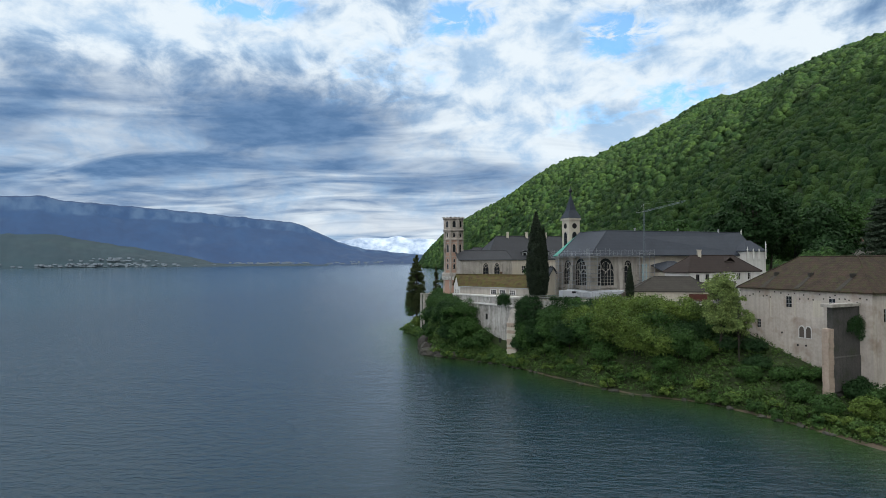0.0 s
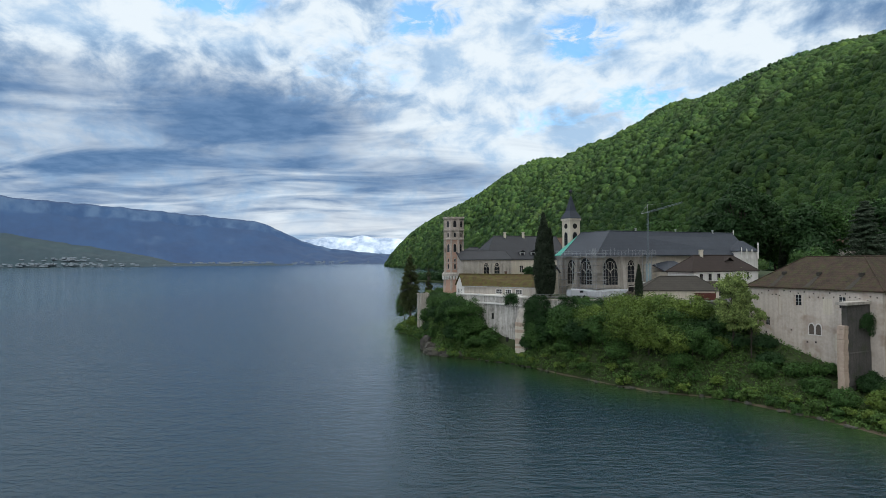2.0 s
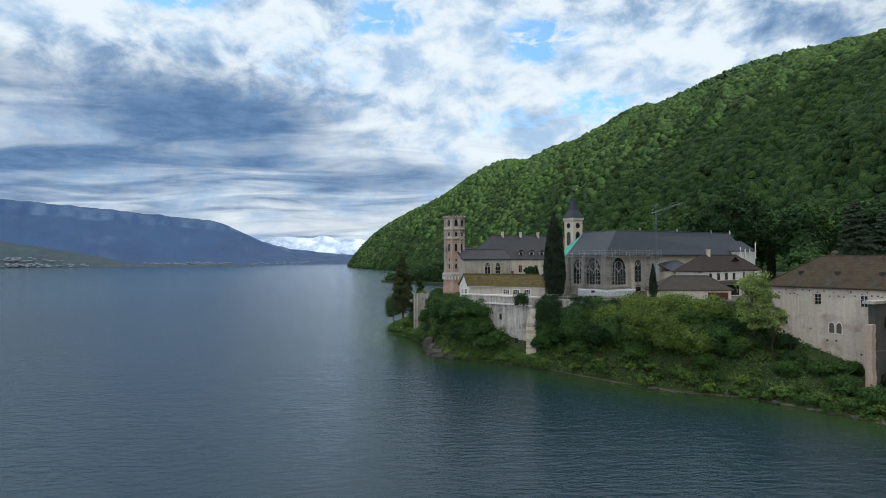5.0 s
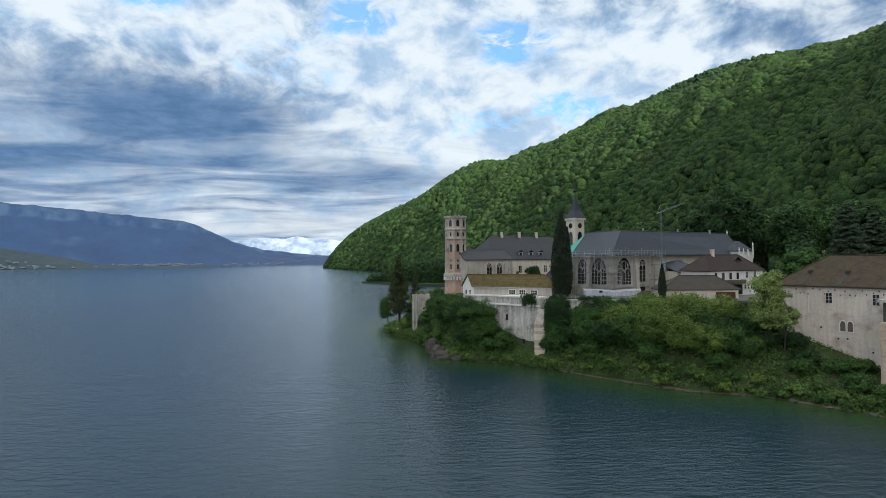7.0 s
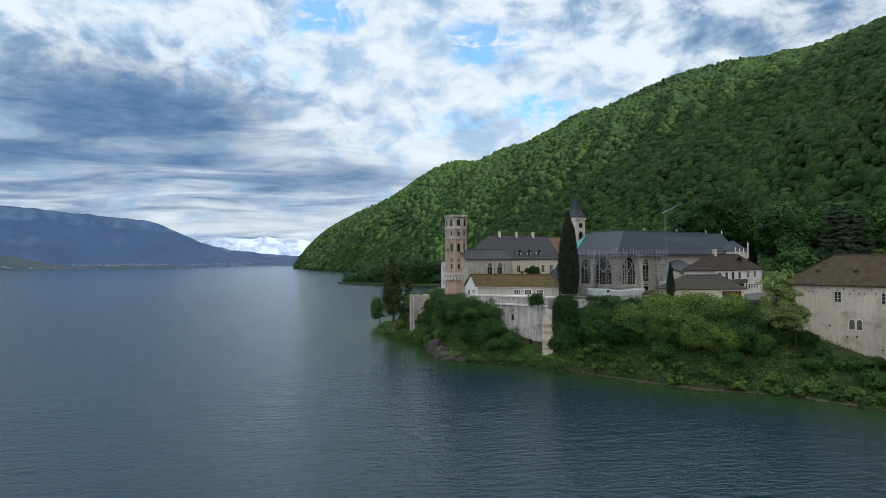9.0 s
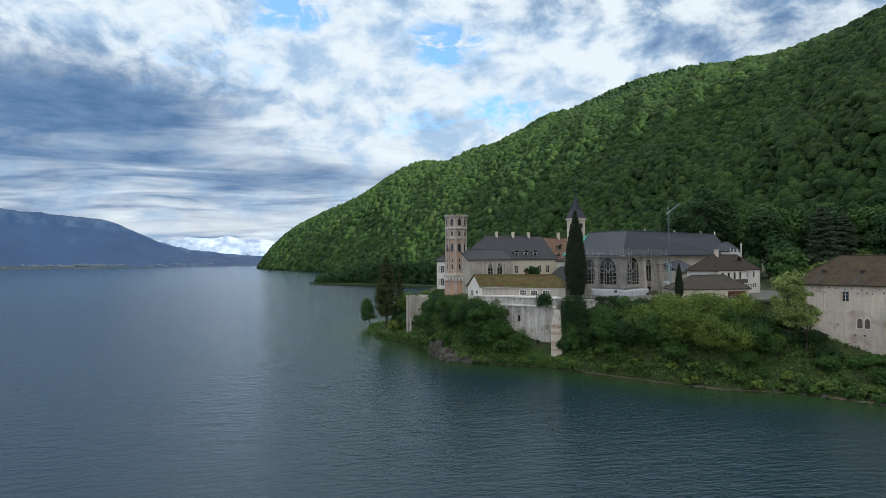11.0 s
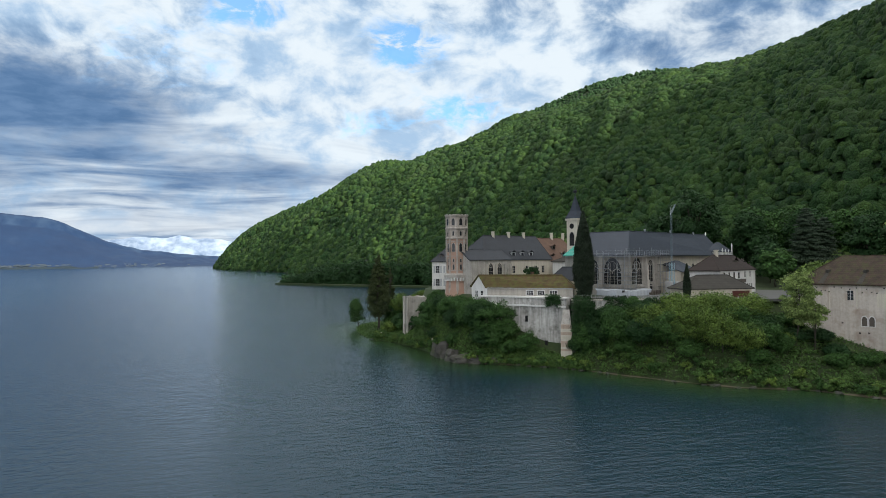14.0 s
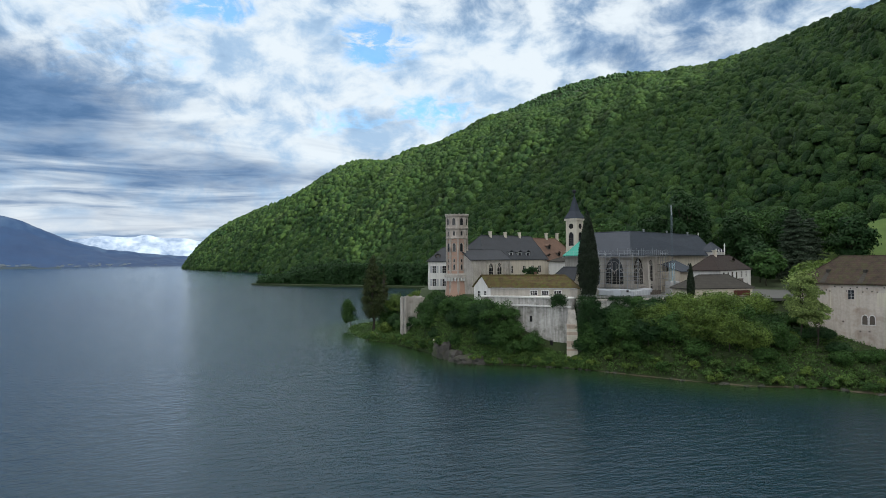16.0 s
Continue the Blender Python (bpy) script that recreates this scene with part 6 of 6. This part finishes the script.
def undergrowth():
    g = np.random.default_rng(9)
    c, s = [], []
    for _ in range(9500):
        i, v = g.uniform(0.6, 16), g.uniform(0.0, 1.0)
        q = bank_at(i, v)
        c.append((q[0], q[1], q[2] + 0.15))
        s.append(g.uniform(0.5, 1.1))
    q = tufts(np.array(c), np.array(s), 11, 0.24, 0.8, seed=4)
    tagged(quads("undergrowth", q, "leaf_low"), "tangled low green undergrowth on the bank", "undergrowth", kind="stuff")


undergrowth()


def ivy():
    """Ivy hanging over the terrace walls."""
    g = np.random.default_rng(13)
    c, s = [], []
    for p, q, n, z0, z1, keep in (((9, 150.9), (20, 145.3), 420, 4, 16.6, 0.75), ((20, 145.3), (32, 136.7), 300, 8, 16.5, 0.8), ((7.6, 147.6), (11.6, 145.2), 170, 3, 16, 1.0), ((3.5, 153.0), (6, 151.5), 40, 14.5, 16.9, 1.0), ((60.0, 104.2), (63.0, 105.6), 40, 12, 16, 0.8)):
        for _ in range(n):
            f = g.uniform()
            x, y = lerp(p, q, f)
            z = z1 - (z1 - z0) * g.uniform() ** 1.3
            if noise.noise(Vector((x * 0.3, y * 0.3, z * 0.25))) > keep - 0.55:
                continue
            c.append((x, y, z))
            s.append(g.uniform(0.5, 1.0))
    q = tufts(np.array(c), np.array(s), 34, 0.18, 1.0, seed=6)
    tagged(quads("ivy", q, "leaf_dark"), "dark ivy hanging over the old walls", "ivy", kind="stuff")


ivy()

# the pale blossoming tree beside the barn, poplars on the cape, cypresses
clump_tree("blossom_tree", "slender pale green blossoming tree beside the barn", (45.6, 119.8, 5.2), 19.4, 3.7, "leaf_pale", 5.5, 501, 70, 80, 0.24, trunk_r=0.22)
clump_tree("blossom_tree", "slender pale green blossoming tree beside the barn", (48.2, 118.2, 5.2), 14.5, 2.6, "leaf_pale", 5.0, 502, 40, 70, 0.24, trunk_r=0.16)
clump_tree("poplar_tree", "tall dark poplar standing on the cape", (-25.8, 224.5, 1.5), 29.0, 6.0, "leaf_olive", 2.0, 503, 210, 70, 0.24, shape="spire", trunk_r=0.5)
clump_tree("poplar_tree", "tall dark poplar standing on the cape", (-19.2, 236, 4.0), 21.5, 2.6, "leaf_olive", 3.0, 504, 90, 70, 0.24, shape="spire", trunk_r=0.5)
clump_tree("leaning_tree", "small dark conical tree leaning over the water", (-29.6, 246, 0.6), 11.0, 4.2, "leaf", 1.2, 505, 60, 70, 0.24, shape="cone", trunk_r=0.2, lean=-0.12)
for at, h, r, m, s in (((-18, 222, 6), 9, 4, "leaf_bright", 506), ((-14, 214, 9), 7, 3.6, "leaf_bright", 507), ((-24, 214, 1.6), 4, 2.6, "leaf_bright", 508), ((-11, 199, 10), 6, 3, "leaf", 509), ((-14.0, 190, 12), 5, 2.8, "leaf", 510), ((-20, 228, 4), 7, 3.6, "leaf", 511), ((-15.5, 197.5, 7), 6.5, 3.2, "leaf", 512), ((-13, 193.5, 9.5), 6, 3.2, "leaf_dark", 513), ((-12.5, 200.5, 8), 7, 3.4, "leaf", 514), ((-9.5, 196, 11), 6, 3, "leaf_dark", 515), ((-15.6, 188, 9), 6, 3, "leaf", 516), ((-8, 203, 9), 6, 3, "leaf", 517)):
    shrub(at, h, r, m, s, "bright green bush on the cape")


def cypress(at, h, r, label, seed):
    g = np.random.default_rng(seed)
    t = thing("cypress", label, "cypress")
    x, y, z = at
    bm = bmesh.new()
    ring_stack(bm, (x, y), [(z - 0.5, 0.35), (z + 1.5, 0.28), (z + h * 0.9, 0.05)], 6)
    part("trunk", bm, "bark", t)
    c, s = [], []
    for _ in range(int(160 + h * 26)):
        u = g.uniform(0.02, 1)
        w = r * (min(1, 0.55 + u * 2.2) if u < 0.25 else 1.06 * (1 - ((u - 0.25) / 0.75) ** 1.7)) + 0.05
        a = g.uniform(0, 2 * math.pi)
        c.append((x + w * 0.82 * math.cos(a), y + w * 0.82 * math.sin(a), z + 0.4 + u * (h - 0.4)))
        s.append(0.2 * r * (0.5 + w / r * 0.6))
    q = tufts(np.array(c), np.array(s), 20, 0.22 if h > 12 else 0.15, 2.0, seed=seed + 1, up=0.1)
    quads("crown", q, "cypress", t)
    bm = bmesh.new()
    ring_stack(bm, (x, y), [(z + 0.6, 0.3 * r)] + [(z + 0.4 + u * (h - 0.6), 0.72 * r * (min(1, 0.55 + u * 2.2) if u < 0.25 else 1.04 * (1 - ((u - 0.25) / 0.75) ** 1.7)) + 0.02) for u in np.linspace(0.03, 0.98, 14)], 9)
    part("inner_crown", bm, "cypress", t)
    return t


cypress((13.0, 151.8, 16.4), 21.4, 2.55, "tall dense dark cypress beside the boathouse", 601)
cypress((15.0, 153.2, 16.4), 17.8, 1.2, "narrow dark cypress behind the taller one", 602)
cypress((32.9, 138.6, 16.2), 8.6, 0.85, "small dark cypress on the terrace edge", 603)
cypress((30.5, 186.0, 16.0), 11.0, 0.9, "young dark cypress in the convent garden", 604)
for x, y, h, s in ((88, 212, 38, 605), (122, 176, 22, 606), (104, 205, 30, 607)):
    cypress((x, y, 17), h - 14, 1.3, "dark cypress in the park behind the abbey", s)
clump_tree("palm_tree", "round-headed palm in the convent garden", (14.2, 184.6, 15.6), 8.2, 2.4, "leaf_dark", 5.2, 610, 14, 60, 0.5, trunk_r=0.25)

# the park behind the abbey
PARK = [(90, 204, 36, 10, "leaf_dark"), (98, 212, 34, 9, "leaf_dark"), (84, 214, 28, 8, "leaf_dark"), (108, 196, 27, 8, "leaf_dark"), (118, 206, 30, 9, "leaf"), (128, 190, 26, 8, "leaf_dark"), (135, 205, 28, 9, "leaf"),
        (70, 222, 24, 8, "leaf"), (58, 228, 22, 8, "leaf"), (44, 226, 18, 7, "leaf_bright"), (30, 222, 15, 6, "leaf_bright"), (100, 180, 15, 6, "leaf_dark"), (92, 170, 13, 5, "leaf"), (134, 172, 22, 7, "leaf_dark"),
        (145, 186, 25, 8, "leaf"), (152, 158, 22, 8, "leaf_bright"), (126, 146, 9, 5, "leaf_bright"), (156, 205, 27, 9, "leaf"), (160, 150, 22, 8, "leaf"), (106, 160, 9, 4.5, "leaf_bright"),
        (88, 152, 8, 4, "leaf_bright"), (82, 148, 7, 3.6, "leaf_bright"), (112, 224, 30, 9, "leaf"), (18, 236, 14, 6, "leaf"), (6, 232, 12, 5, "leaf"), (170, 175, 24, 8, "leaf_dark"), (166, 130, 22, 8, "leaf"), (150, 128, 18, 7, "leaf_bright")]
for j, (x, y, h, r, m) in enumerate(PARK):
    clump_tree("park_tree", {"leaf_dark": "large dark broadleaf tree in the park", "leaf": "mature green broadleaf tree in the park", "leaf_bright": "fresh yellow-green broadleaf tree in the park"}[m],
               (x, y, 16.5 + 3 * (x > 120)), h, r, m, h * 0.16, 700 + j, 50, 70, 0.66, group="park trees")


def cedar(at, h, r, seed):
    g = np.random.default_rng(seed)
    t = thing("cedar", "tiered grey-green cedar in the park", "tree")
    x, y, z = at
    bm = bmesh.new()
    ring_stack(bm, (x, y), [(z - 0.5, 0.7), (z + h * 0.5, 0.4), (z + h, 0.06)], 8)
    c, s = [], []
    for lvl in np.linspace(0.12, 0.98, 15):
        w = r * (1.06 - lvl) ** 0.85 + 0.4
        for a in np.arange(0, 6.28, 0.6) + g.uniform(0, 1):
            e, rise = w * g.uniform(0.6, 1.12), g.uniform(-0.9, 0.9)
            p = (x + e * math.cos(a), y + e * math.sin(a), z + h * lvl + rise - 0.16 * e)
            beam(bm, (x, y, z + h * lvl + rise), p, 0.08, 4)
            for f in (0.25, 0.5, 0.72, 0.95):
                c.append((x + (p[0] - x) * f, y + (p[1] - y) * f, p[2] + (1 - f) * 0.16 * e))
                s.append(0.17 * w + 0.45)
    part("trunk", bm, "bark", t)
    quads("crown", tufts(np.array(c), np.array(s), 30, 0.28, 0.5, seed=seed, up=0.5), "conifer", t)
    return t


cedar((113, 177.5, 17), 25.5, 8.5, 801)
cedar((126, 182, 18), 22, 7.5, 802)

# rocks at the foot of the cape, stones along the shore, a marker post


def rock(at, size, seed, label="dark weathered rock at the water's edge"):
    bm = bmesh.new()
    bmesh.ops.create_icosphere(bm, subdivisions=3, radius=1)
    for v in bm.verts:
        p = v.co * 1.1 + Vector((seed * 3.1, 0, 0))
        v.co = v.co * (1 + 0.45 * noise.noise(p) + 0.2 * noise.noise(p * 2.7))
        v.co = Vector((v.co.x * size[0], v.co.y * size[1], v.co.z * size[2])) + Vector(at)
    return tagged(part("rock", bm, "rock"), label, "rock", "shore rocks")


for j, (x, y, z, sx, sy, sz) in enumerate(((-14.0, 164.8, 0.3, 3.6, 2.6, 2.0), (-10.6, 162.2, 0.2, 3.4, 2.0, 1.7), (-16.0, 168.4, 0.4, 2.4, 2.8, 2.6), (-17.2, 173, 0.4, 2.2, 2.8, 3.8), (-7.5, 159.6, 0.2, 2.2, 1.6, 1.6), (-17.8, 178.5, 0.3, 1.6, 2.4, 3.0))):
    rock((x, y, z), (sx, sy, sz), j + 1)
for j in range(26):
    q = bank_at(rng.uniform(1.6, 9), -0.02)
    rock((q[0] + rng.uniform(-0.8, 0.3), q[1] + rng.uniform(-0.8, 0.3), 0.05), (rng.uniform(0.3, 0.9), rng.uniform(0.3, 0.8), rng.uniform(0.2, 0.45)), 20 + j, "small wet stone in the shallows")
bm = bmesh.new()
ring_stack(bm, (-26.3, 216.6), [(0, 0.3), (2.0, 0.3), (2.2, 0.15)], 8)
tagged(part("marker_post", bm, "white"), "short white marker post on the shore", "post")
bm = bmesh.new()
box(bm, (-18.6, 180.6), (-17.9, 178.6), 1.2, -0.4, 4.2, 0.0)
tagged(part("stone_stub", bm, "cream"), "pale stone stub by a dark cleft in the rock", "ruin")
# the strip of shingle along the water
line = []
for f in np.linspace(0.8, 12, 120):
    line.append([bank_at(f, v) * np.array([1, 1, 0]) + np.array([0, 0, z]) + np.array([noise.noise(Vector((f * 3, v * 9, 0))) * 0.8, 0, 0]) for v, z in ((-0.07, -0.3), (-0.03, 0.0), (0.0, 0.14), (0.05, 0.3))])
tagged(grid_mesh("ground_shingle", np.array(line), "shingle"), "narrow strip of brown shingle at the waterline", "shore", kind="structure")
# meadow showing between the trees
bm = bmesh.new()
bm.faces.new([bm.verts.new(p) for p in ((118, 150, 21.5), (172, 128, 30), (190, 190, 44), (150, 205, 34), (128, 182, 25))])
tagged(part("ground_meadow", bm, "grass"), "sunlit sloping meadow between the trees", "meadow", kind="structure")
